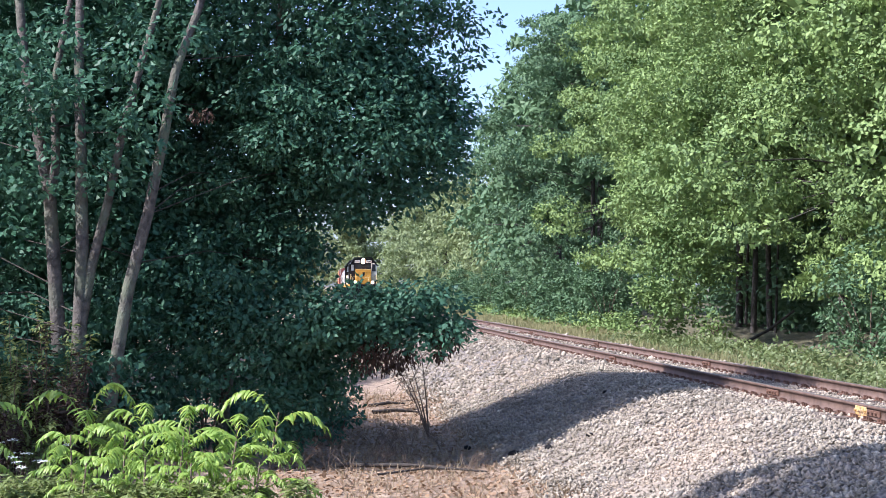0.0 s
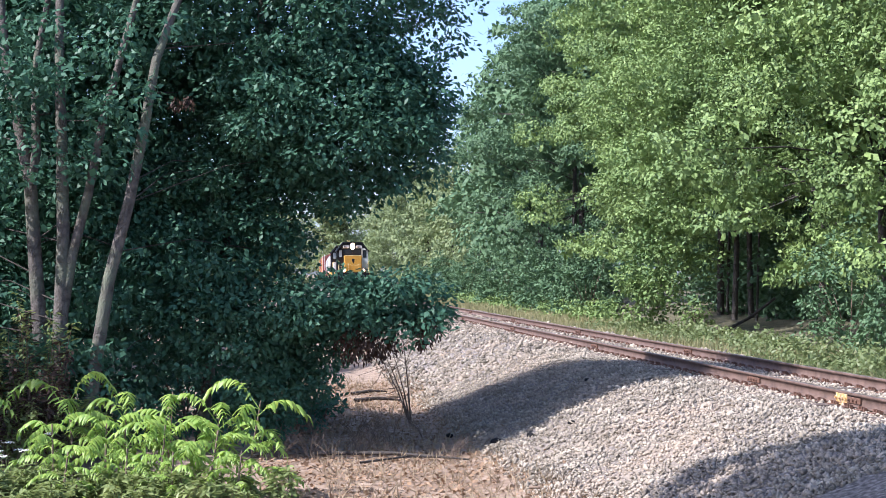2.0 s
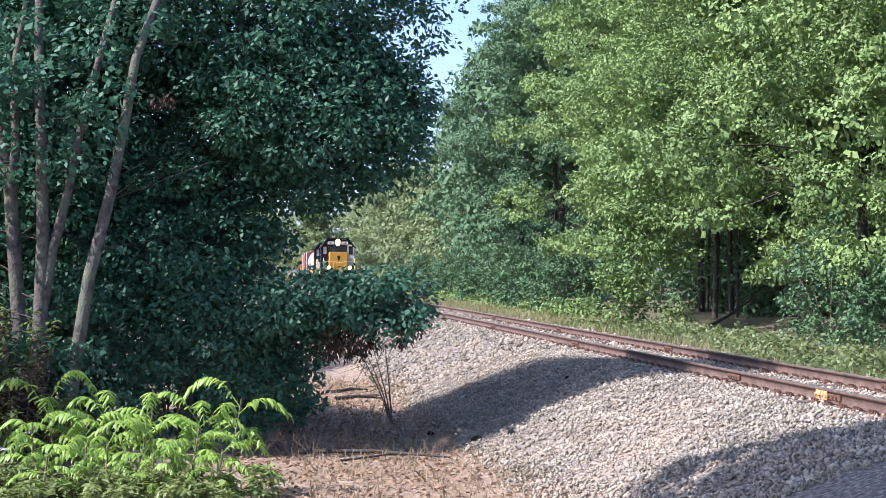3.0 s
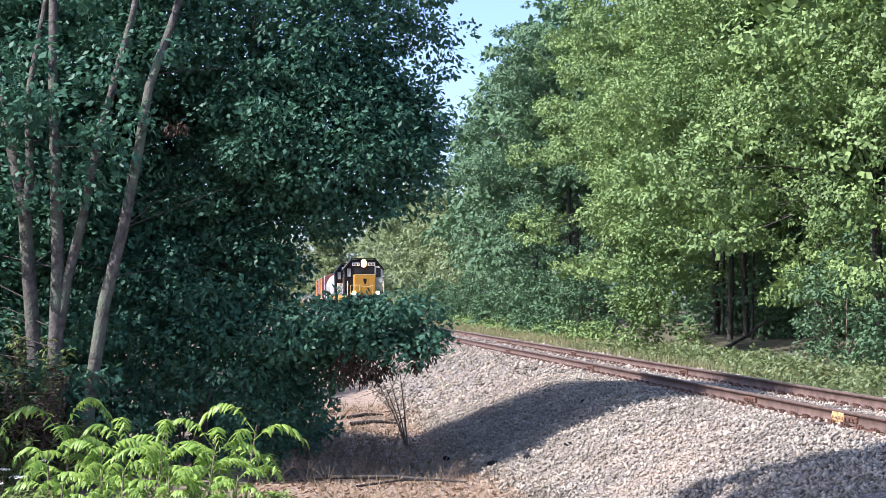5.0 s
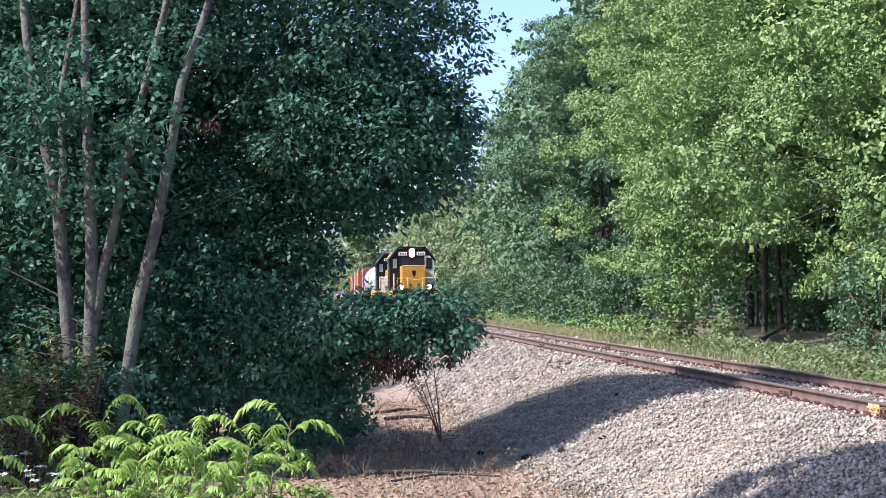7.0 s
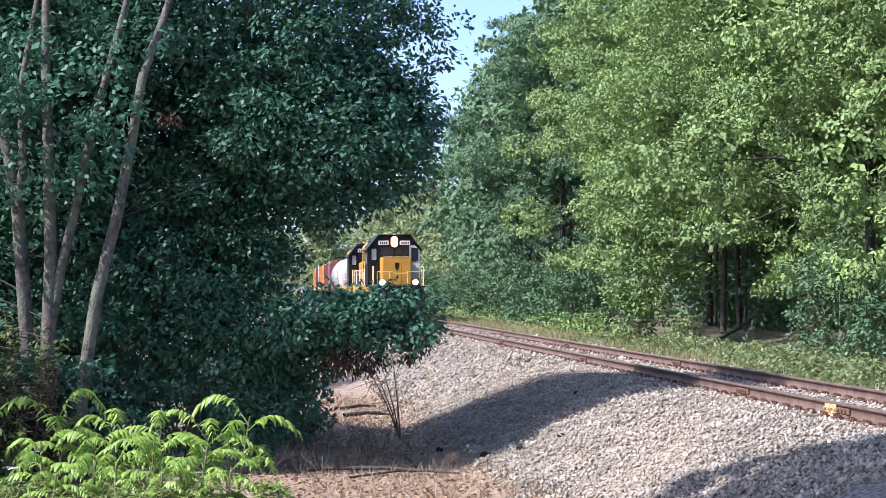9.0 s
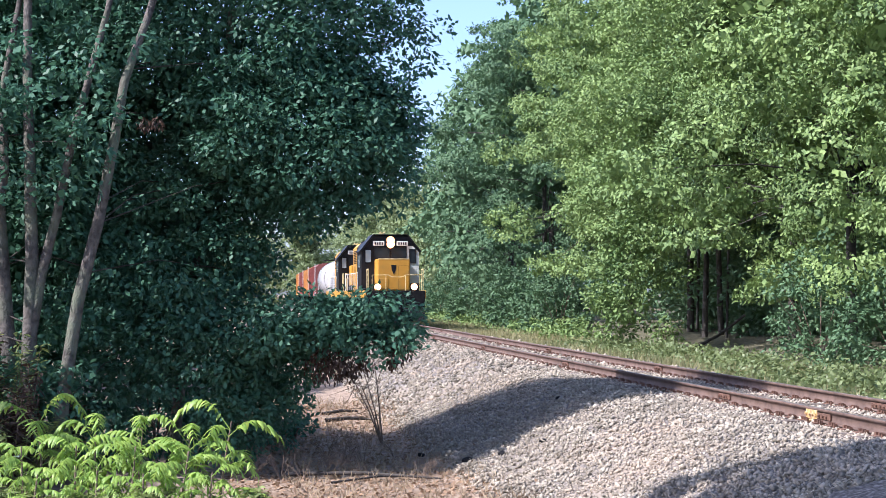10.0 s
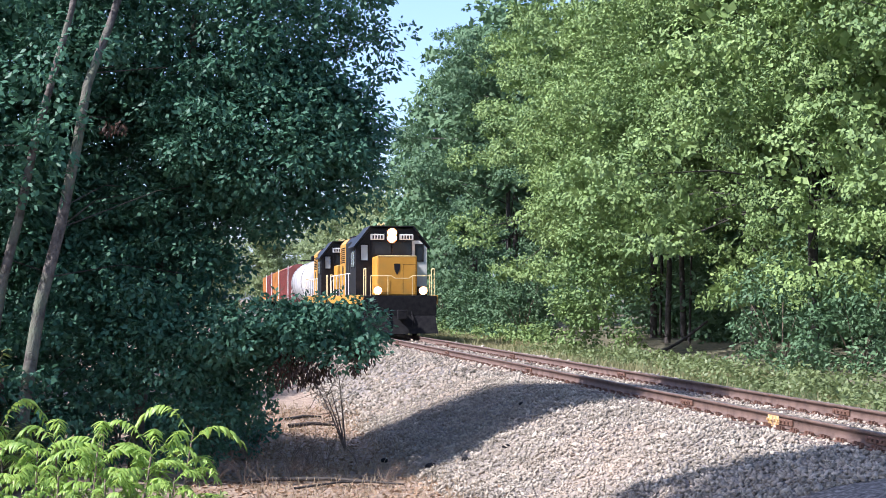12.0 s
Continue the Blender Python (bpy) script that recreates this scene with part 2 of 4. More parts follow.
def clump_leaves(rng, centres, radii, per, length, width, flat=0.6, droop=0.35, pointed=True):
    c = np.repeat(centres, per, 0)
    r = np.repeat(radii, per)[:, None]
    o = ball(rng, len(c), 0.6)
    at = c + o * r * np.array([1, 1, flat])
    way = o * np.array([1, 1, 0.4]) + rng.normal(size=o.shape) * 0.55 + np.array([0, 0, -droop])
    up = np.array([0, 0, 0.7]) + o * 1.0 + rng.normal(size=o.shape) * 0.4
    return leaves(rng, at, way, up, length, width, pointed)


def inner_leaves(rng, centres, radii, per, length, width, pointed=False):
    """Large overlapping leaf sprays deep inside each mass, which keep the light out."""
    c, r = np.repeat(centres, per, 0), np.repeat(radii, per)[:, None]
    at = c + ball(rng, len(c), 0.0) * r * np.array([0.75, 0.75, 0.5])
    return leaves(rng, at, rng.normal(size=at.shape), rng.normal(size=at.shape), length, width, pointed)


# ---- the track's line ----


def mid(y):
    q = min(max(y, -50.0), 330.0)
    x = 8.8 - 0.162 * q + 7.6e-5 * q * q
    return x + (y - q) * slope(y)


def slope(y):
    return -0.162 + 1.52e-4 * min(max(y, -50.0), 330.0)


def beside(y, off, z=0.0):
    """The place off metres to the right of the track's middle line."""
    s = slope(y)
    k = 1 / math.sqrt(1 + s * s)
    return Vector((mid(y) + off * k, y - off * s * k, z))


def heading(y):
    """Turn about z of a thing that faces the way the train goes."""
    return 180 - math.degrees(math.atan(slope(y)))


def smooth(a, b, x):
    t = min(max((x - a) / (b - a), 0.0), 1.0)
    return t * t * (3 - 2 * t)


def level(off, y):
    """Height of the ground off metres beside the track."""
    if off < 0:
        z = -0.27 - 1.08 * smooth(-1.7, -5.6, off) * 1.0
        z += 1.33 * smooth(15, 4, y) * smooth(-4.0, -7.0, off)
        z += 0.10 * noise.noise(Vector((off * 0.35, y * 0.35, 0.3))) * smooth(-4.5, -6.5, off)
    else:
        z = -0.27 - 0.5 * smooth(1.7, 3.4, off) + 0.55 * smooth(4.5, 11, off) + 0.02 * max(0.0, min(off, 60) - 11)
        z += 0.12 * noise.noise(Vector((off * 0.3, y * 0.3, 4.3))) * smooth(3, 5, off)
    return z


# ---- ground ----
offs = [-2500, -900, -300, -120, -60, -35, -25, -18, -14, -11.5, -10] + [-9.5 + 0.25 * i for i in range(79)] + [10.5, 11.5, 13, 15, 18, 22, 28, 36, 50, 80, 150, 400, 1000, 2500]
ways = [-400, -150, -60, -30, -15, -8, -4, 0, 2, 4, 6, 8, 10] + [10.5 + 0.5 * i for i in range(120)] + [72 + 3 * i for i in range(40)] + [200, 230, 270, 330, 420, 600, 1000, 2000, 3500]
gv = []
for y in ways:
    for o in offs:
        p = beside(y, 0) + Vector((o, 0, 0)) if abs(o) > 60 else beside(y, o)
        gv.append((p.x, p.y, level(o, y)))
gf, gm = [], []
k = len(offs)
for i in range(len(ways) - 1):
    for j in range(k - 1):
        gf.append((i * k + j, i * k + j + 1, (i + 1) * k + j + 1, (i + 1) * k + j))
        gm.append(0 if offs[j] < 1.0 else 1)
gmesh = solid(gv, gf)
gmesh.materials.append(DIRT)
gmesh.materials.append(TURF)
gmesh.polygons.foreach_set("material_index", gm)
gmesh.polygons.foreach_set("use_smooth", [True] * len(gf))
tagged(link("ground", gmesh, None), "bare brown earth with leaf litter, grassy across the track", "ground", kind="structure")

# ballast bed: a sheet with a rough surface over the earth
bo = [-5.1 + 0.17 * i for i in range(50)]
bw = [-40 + 2 * i for i in range(25)] + [10 + 0.25 * i for i in range(200)] + [60 + 2 * i for i in range(140)]
bv, bf = [], []
for y in bw:
    edge = -4.85 + 0.45 * noise.noise(Vector((y * 0.4, 1.5, 0)))
    for o in bo:
        lift = 0.055 - 0.2 * smooth(edge + 0.5, edge - 0.4, o) - 0.2 * smooth(2.6, 3.2, o)
        p = beside(y, o)
        bv.append((p.x, p.y, level(o, y) + lift + 0.02 * noise.noise(p * 4.0)))
k = len(bo)
for i in range(len(bw) - 1):
    for j in range(k - 1):
        bf.append((i * k + j, i * k + j + 1, (i + 1) * k + j + 1, (i + 1) * k + j))
ballast = tagged(link("ballast", solid(bv, bf), BED), "sloping bank of pale crushed limestone ballast", "ballast", kind="structure")


def stones(name, seed, count, y0, y1, o0, o1, size, label):
    rng = np.random.default_rng(seed)
    base = np.array([(1, 0, 0), (0, 1, 0), (-1, 0, 0), (0, -1, 0), (0, 0, 1), (0, 0, -1)], dtype=float)
    tri = np.array([(0, 1, 4), (1, 2, 4), (2, 3, 4), (3, 0, 4), (1, 0, 5), (2, 1, 5), (3, 2, 5), (0, 3, 5)])
    ys = rng.uniform(0, 1, count) ** 1.25 * (y1 - y0) + y0
    os_ = rng.uniform(o0, o1, count)
    at = np.empty((count, 3))
    for i in range(count):
        o, y = os_[i], ys[i]
        p = beside(y, o)
        at[i] = (p.x, p.y, level(o, y) + 0.055 - 0.2 * smooth(-4.7, -5.5, o) + rng.uniform(-0.012, 0.035))
    a = rng.uniform(0, 6.283, (count, 1))
    s = size * rng.lognormal(0, 0.32, (count, 1, 1)) * rng.uniform(0.6, 1.3, (count, 6, 3)) * np.array([1.0, 1.0, 0.75])
    v = base[None] * s + rng.normal(size=(count, 6, 3)) * size * 0.22
    c, n_ = np.cos(a), np.sin(a)
    rot = np.stack([v[..., 0] * c - v[..., 1] * n_, v[..., 0] * n_ + v[..., 1] * c, v[..., 2] + v[..., 0] * rng.normal(size=(count, 1)) * 0.5], -1)
    f = (tri[None] + np.arange(count)[:, None, None] * 6).reshape(-1, 3)
    return tagged(link(name, solid((rot + at[:, None]).reshape(-1, 3), f), STONE), label, "ballast stones", kind="stuff")


stones("ballast_stones", 3, 62000, 16.5, 37, -5.3, 2.4, 0.0235, "loose pale grey crushed stones on the bank")
stones("ballast_stones", 4, 15000, 37, 78, -5.2, 2.4, 0.042, "loose pale grey crushed stones on the bank")

# ---- track: rails, ties, plates ----
track = tagged(new("railway_track"), "single railway track with rusty rails on wooden ties", "track", kind="structure")
PROFILE = [(-0.075, -0.175), (0.075, -0.175), (0.075, -0.163), (0.012, -0.14), (0.010, -0.045), (0.036, -0.036), (0.037, -0.008), (0.028, 0.0), (-0.028, 0.0), (-0.037, -0.008), (-0.036, -0.036), (-0.010, -0.045), (-0.012, -0.14), (-0.075, -0.163)]


def rail_piece(off, y0, y1):
    n = max(2, int((y1 - y0) / 3) + 1)
    vs, fs = [], []
    m = len(PROFILE)
    for i in range(n):
        y = y0 + (y1 - y0) * i / (n - 1)
        for x, z in PROFILE:
            vs.append(beside(y, off + x, z))
    for i in range(n - 1):
        for j in range(m):
            fs.append((i * m + j, i * m + (j + 1) % m, (i + 1) * m + (j + 1) % m, (i + 1) * m + j))
    me = solid([tuple(v) for v in vs], fs)
    me.materials.append(RAIL)
    me.materials.append(RAILTOP)
    me.polygons.foreach_set("material_index", [1 if q % m == 7 else 0 for q in range(len(fs))])
    return link("rail", me, None, track)


for off, cuts in ((-0.7525, [-30, 7.2, 19.1, 22.0, 26.2, 38.1, 50.0, 61.9, 73.8, 330]), (0.7525, [-30, 11.8, 23.7, 35.6, 47.5, 59.4, 71.3, 330])):
    for a, b in zip(cuts, cuts[1:]):
        rail_piece(off, a + 0.004, b - 0.004)
    for c in cuts[1:-1]:
        bm = bmesh.new()
        for s in (-1, 1):
            box(bm, s * 0.03 - 0.013, s * 0.03 + 0.013, -0.3, 0.3, -0.135, -0.055, 0.006)
            for q in (-0.2, -0.07, 0.07, 0.2):
                rod(bm, (s * 0.04, q, -0.095), (s * 0.066, q, -0.095), 0.018, n=6)
        jb = part("joint_bar", bm, RUST, track)
        p = beside(c, off)
        jb.matrix_basis = pose(p.x, p.y, 0, 0, 0, heading(c))
bm = boxes((-0.046, -0.041, -0.21, 0.21, -0.16, -0.03), (-0.085, -0.046, -0.21, 0.21, -0.172, -0.158), bevel=0.003)
for q in (-0.18, -0.06, 0.06, 0.18):
    rod(bm, (-0.04, q, -0.09), (-0.07, q, -0.09), 0.02, n=6)
mk = part("painted_joint", bm, MARK, track, "joint of the rail painted worn yellow")
p = beside(22.35, -0.7525)
mk.matrix_basis = pose(p.x, p.y, 0, 0, 0, -math.degrees(math.atan(slope(22.35))))

# ---- trees ----


def tree(name, at, seed, height, spread, base, clumps, per, length, width, leaf, bark, label, trunk_r=0.2, lean=(0, 0), pointed=False, clump_r=(0.7, 1.3), squash=1.0, low=0.0, trunks=None, flat=0.6, sprays=20, skirt=False):
    """A tree: trunk, limbs, and a crown of leaves in clumps round an uneven egg from base to height."""
    rng = np.random.default_rng(seed)
    root = tagged(new(name), label, "tree", "trees along the track")
    root.matrix_basis = pose(*at)
    hz, mz = (height - base) / 2, (height + base) / 2
    d = unit(rng.normal(size=(clumps, 3)))
    rad = np.where(rng.uniform(size=clumps) < 0.8, rng.uniform(0.72, 1.05, clumps), rng.uniform(0.3, 0.7, clumps))
    wob = np.array([0.78 + 0.6 * noise.noise(Vector(v) * 1.7 + Vector((seed, 0, 0))) for v in d]) + 0.1
    taper = 1 - 0.32 * np.clip(d[:, 2], 0, 1) ** 2 + low * np.clip(-d[:, 2], 0, 1)
    c = d * (rad * wob)[:, None] * np.array([spread, spread * squash, hz]) * np.stack([taper, taper, np.ones(clumps)], 1)
    if skirt:   # boughs reach out flat above the open ground
        c[:, :2] *= np.where(d[:, 2] < 0, 1 / np.maximum(0.5, np.sqrt(1 - d[:, 2] ** 2)), 1.0)[:, None]
    c += np.array([lean[0], lean[1], mz])
    # each bough is an umbrella of drooping sprays over a dark inside
    big = rng.uniform(*clump_r, clumps)
    o = unit(rng.normal(size=(clumps * sprays, 3)))
    o[:, 2] = np.abs(o[:, 2]) * 1.15 - 0.3
    axis = np.repeat(c - np.array([lean[0], lean[1], mz - hz * 0.3]), sprays, 0)
    o = unit(o + 0.3 * unit(axis))
    sub = np.repeat(c, sprays, 0) + o * (np.repeat(big, sprays) * rng.uniform(0.8, 1.08, clumps * sprays))[:, None] * np.array([1, 1, 0.62])
    puff = np.repeat(rng.uniform(0.22, 0.46, len(sub)), per)[:, None]
    at_ = np.repeat(sub, per, 0) + ball(rng, len(sub) * per, 0.2) * puff * np.array([1, 1, flat])
    out = unit(at_ - np.repeat(np.repeat(c, sprays, 0), per, 0))
    face = out + np.array([0, 0, 0.35]) + rng.normal(size=at_.shape) * 0.24
    way = rng.normal(size=at_.shape) * 0.8 + out * 0.4 + np.array([0, 0, -0.5])
    v, f = leaves(rng, at_, way, face, length, width, pointed)
    v2, f2 = inner_leaves(rng, c, big * 0.75, 28, 0.28, 0.2)
    core = ball(rng, 260, 0.0) * np.array([spread, spread * squash, hz]) * 0.55 + np.array([lean[0], lean[1], mz + 0.1 * hz])
    v3, f3 = inner_leaves(rng, core, np.full(260, 0.6), 9, 0.42, 0.34)
    v, f = np.concatenate([v, v2, v3]), np.concatenate([f, f2 + len(v), f3 + len(v) + len(v2)])
    link("crown", solid(v, f), leaf, root)
    stems = trunks or [[(0, 0, -0.4), (lean[0] * 0.2, lean[1] * 0.2, mz * 0.5), (lean[0] * 0.7, lean[1] * 0.7, mz), (lean[0], lean[1], mz + hz * 0.6)]]
    for s in stems:
        n = len(s)
        link("trunk", tubes([(s, [trunk_r * (1 - 0.75 * i / (n - 1)) for i in range(n)])], 9), bark, root)
    limbs = []
    for i in range(0, clumps, max(1, clumps // 34)):
        s = stems[i % len(stems)]
        top, q = Vector(s[-1]), Vector(c[i])
        lo = Vector(s[1]) if q.z < Vector(s[-2]).z else Vector(s[-2])
        a = lo.lerp(top, rng.uniform(0.0, 0.7))
        if a.z > q.z:
            a = lo.copy()
        m = a.lerp(q, 0.5) + Vector((0, 0, 0.25))
        limbs.append(([a, m, q], [trunk_r * 0.22, trunk_r * 0.12, 0.012]))
    link("limb", tubes(limbs, 5), bark, root)
    return root


SUNNY = "tall green locust tree in full summer leaf"
models = {
    "tall": dict(seed=11, height=19, spread=5.2, base=0.4, clumps=88, low=0.35, leaf=LEAF_MID),
    "broad": dict(seed=12, height=17, spread=6.0, base=0.2, clumps=92, low=0.35, leaf=LEAF_SUN),
    "high": dict(seed=13, height=18.5, spread=5.8, base=3.3, clumps=110, low=0.1, skirt=True, leaf=LEAF_SUN),
    "slim": dict(seed=14, height=15, spread=4.2, base=0.2, clumps=64, low=0.45, leaf=LEAF_MID),
}
grown = {}


def sunny(key, y, off, turn, size=1.0, fine=False, leaf=None):
    """One of the four tree forms beside the track; fine: with small, dense leaves."""
    p = beside(y, off)
    z = level(off, y)
    tag = (key, fine, leaf is None)
    if tag not in grown:
        args = dict(models[key])
        if leaf:
            args["leaf"] = leaf
        args.update(dict(per=33, length=0.155, width=0.085) if fine else dict(per=6, length=0.36, width=0.22))
        grown[tag] = tree("tree", (p.x, p.y, z), bark=BARK_DARK, label=SUNNY, trunk_r=0.17, flat=0.6, clump_r=(0.8, 1.75), **args)
        ob = grown[tag]
        ob.matrix_basis = pose(p.x, p.y, z, 0, 0, turn)
    else:
        ob = copy_thing(grown[tag], pose(p.x, p.y, z, 0, 0, turn))
    ob.scale = (size, size, size)
    return ob


for row in [
    ("broad", 32, 11.0, 20, 0.95), ("broad", 38, 14.5, 280, 1.2), ("broad", 44, 12.0, 140, 1.05), ("broad", 49.5, 10.6, 30, 1.1),
    ("high", 79, 11.0, 75, 1.05), ("tall", 97, 10.2, 250, 1.1), ("high", 60, 12.5, 120, 1.0), ("high", 72, 12.0, 20, 1.0),
]:
    sunny(*row, fine=True)
for row in [
    ("tall", 103, 11.8, 10, 1.3), ("slim", 114, 11.0, 50, 1.4), ("tall", 127, 12.0, 300, 1.0), ("slim", 140, 12.5, 170, 1.0), ("broad", 52, 22.0, 120, 1.1),
    ("broad", 80, 22.0, 330, 1.1), ("tall", 97, 20.0, 160, 1.1),
    ("high", 61, 16, 100, 1.05), ("high", 73, 16, 290, 1.05), ("broad", 66, 20, 40, 1.05), ("broad", 57, 21, 200, 1.0), ("broad", 76, 21, 250, 1.05),

]:
    sunny(*row)
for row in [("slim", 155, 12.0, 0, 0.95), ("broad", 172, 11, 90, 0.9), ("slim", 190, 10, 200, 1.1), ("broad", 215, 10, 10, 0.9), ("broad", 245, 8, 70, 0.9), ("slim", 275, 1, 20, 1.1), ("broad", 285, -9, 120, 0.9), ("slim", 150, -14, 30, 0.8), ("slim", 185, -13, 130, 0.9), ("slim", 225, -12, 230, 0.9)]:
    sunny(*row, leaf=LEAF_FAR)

# understory along the far edge of the wood


def edge_bush(y, off, seed, r, h, n):
    p = beside(y, off)
    bush("shrub", (p.x, p.y, level(off, y)), seed, r, h, n, LEAF_MID, "green shrub at the edge of the wood", 0.15 if y < 50 else 0.2, 0.085 if y < 50 else 0.11, 46)


def far_woods(name, seed, spots, leaf, label, clumps=420, per=60, size=0.62):
    """A dense belt of distant foliage along a line of (y, off, height) spots."""
    rng = np.random.default_rng(seed)
    c = []
    for q in range(clumps):
        k = rng.integers(0, len(spots) - 1)
        u = rng.uniform()
        (ya, oa, ha), (yb, ob_, hb) = spots[k], spots[k + 1]
        y, o, h = ya + (yb - ya) * u, oa + (ob_ - oa) * u + rng.normal() * 1.2, ha + (hb - ha) * u
        c.append(tuple(beside(y, o, level(min(o, 60), y) + h * rng.uniform(0, 1) ** 1.1)))
    v, f = clump_leaves(rng, np.array(c), rng.uniform(0.9, 1.9, clumps), per, size, size * 0.58, 0.8, 0.3, False)
    return tagged(link(name, solid(v, f), leaf), label, "woods", kind="stuff")


far_woods("woodland", 401, [(45, 34, 8), (60, 33, 8), (80, 33, 8), (100, 34, 9), (130, 30, 9), (165, 27, 10), (210, 24, 10), (250, 21, 11), (290, 17, 12)], LEAF_MID, "dense dark wood behind the first trees", 780)
far_woods("understory", 405, [(52, 16, 5), (60, 15.5, 5), (68, 15, 5), (80, 14, 5)], LEAF_MID, "dark thicket under the trees", 420, 90, 0.3)
far_woods("understory", 404, [(50, 22, 6), (62, 20.5, 6), (74, 20, 6), (86, 20, 6), (98, 22, 6)], LEAF_MID, "dark understory in the shade of the wood", 380, 130, 0.24)
far_woods("woodland", 402, [(50, -27, 8), (80, -24, 8), (110, -21, 8), (150, -19, 8), (200, -17, 9)], LEAF_MID, "dense wood beyond the shaded bank", 460)
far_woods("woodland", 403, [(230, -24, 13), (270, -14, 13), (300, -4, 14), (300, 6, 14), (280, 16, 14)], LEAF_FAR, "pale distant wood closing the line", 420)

# trees of the shaded bank beside the camera


def blob_tree(name, at, seed, blobs, stems, leaf, bark, label, length=0.13, width=0.07, per=74, dry=(), limb_r=0.013, crown_shell=0.45):
    """A tree whose crown is several uneven masses: (x, y, z, rx, ry, rz, clumps), in the tree's own space."""
    rng = np.random.default_rng(seed)
    root = tagged(new(name), label, "tree", "trees along the track")
    root.matrix_basis = pose(*at)
    V, F, count, limbs = [], [], 0, []
    for x, y, z, rx, ry, rz, n in blobs:
        o = ball(rng, n, crown_shell)
        wob = np.array([1.0 + 0.28 * noise.noise(Vector(q) * 2.3 + Vector((seed, x, z))) for q in o])
        c = o * wob[:, None] * np.array([rx, ry, rz]) + np.array([x, y, z])
        v, f = clump_leaves(rng, c, rng.uniform(0.28, 0.6, n), per, length, width, 0.55, 0.3, False)
        V.append(v)
        F.append(f + count)
        count += len(v)
        core = ball(rng, n, 0.0) * np.array([rx, ry, rz]) * 0.8 + np.array([x, y, z])
        v, f = inner_leaves(rng, core, np.full(n, 0.5), 7 if rz > 2.5 else 3, 0.16, 0.11, False)
        V.append(v)
        F.append(f + count)
        count += len(v)
        for i in range(0, n if rz > 1.8 else 0, max(1, n // 3)):
            s = [Vector(q) for q in stems[i % len(stems)]]
            q = Vector(c[i])
            low = [k for k in range(1, len(s) - 1) if s[k].z < q.z] or [0]
            near = s[low[-1]].lerp(s[low[-1] + 1], rng.uniform(0.0, 0.8))
            if near.z > q.z:
                near = s[low[-1]]
            limbs.append(([near, near.lerp(q, 0.5) + Vector((0, 0, 0.2)), q], [limb_r, limb_r * 0.6, 0.012]))
    link("crown", solid(np.concatenate(V), np.concatenate(F)), leaf, root)
    for s in stems:
        n = len(s)
        link("trunk", tubes([(s, [(0.13 if s[0][2] < 0 else 0.085) * (1 - 0.55 * i / (n - 1)) for i in range(n)])], 10), bark, root)
    link("limb", tubes(limbs, 5), BARK_DARK, root)
    for x, y, z, rx, ry, rz, n in dry:
        c = ball(rng, n, 0.1) * np.array([rx, ry, rz]) + np.array([x, y, z])
        v, f = clump_leaves(rng, c, rng.uniform(0.08, 0.2, n), 20, length * 0.7, width * 0.5, 1.0, 1.6, True)
        link("dead_leaves", solid(v, f), LEAF_DRY, root, "bunch of withered brown leaves")
    return root


G = -1.35
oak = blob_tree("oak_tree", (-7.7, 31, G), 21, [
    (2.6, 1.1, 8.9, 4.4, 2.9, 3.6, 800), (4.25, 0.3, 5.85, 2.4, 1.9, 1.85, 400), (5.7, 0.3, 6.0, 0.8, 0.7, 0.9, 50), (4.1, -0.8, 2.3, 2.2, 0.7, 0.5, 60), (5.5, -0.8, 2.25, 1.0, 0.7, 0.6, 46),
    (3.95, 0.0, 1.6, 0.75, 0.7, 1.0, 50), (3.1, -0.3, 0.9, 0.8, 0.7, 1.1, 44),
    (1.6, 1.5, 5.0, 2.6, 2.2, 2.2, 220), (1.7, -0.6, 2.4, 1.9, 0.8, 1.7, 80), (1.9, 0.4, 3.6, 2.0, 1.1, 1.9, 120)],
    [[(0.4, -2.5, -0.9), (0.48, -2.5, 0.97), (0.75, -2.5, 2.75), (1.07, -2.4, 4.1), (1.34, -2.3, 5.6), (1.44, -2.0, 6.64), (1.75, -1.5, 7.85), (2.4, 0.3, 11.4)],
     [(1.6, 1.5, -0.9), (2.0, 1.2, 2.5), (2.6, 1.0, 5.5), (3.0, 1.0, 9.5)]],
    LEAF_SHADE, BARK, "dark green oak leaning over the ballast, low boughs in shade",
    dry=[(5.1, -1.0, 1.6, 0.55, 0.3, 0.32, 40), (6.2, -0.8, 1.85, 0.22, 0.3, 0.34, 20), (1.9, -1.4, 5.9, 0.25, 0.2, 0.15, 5)])
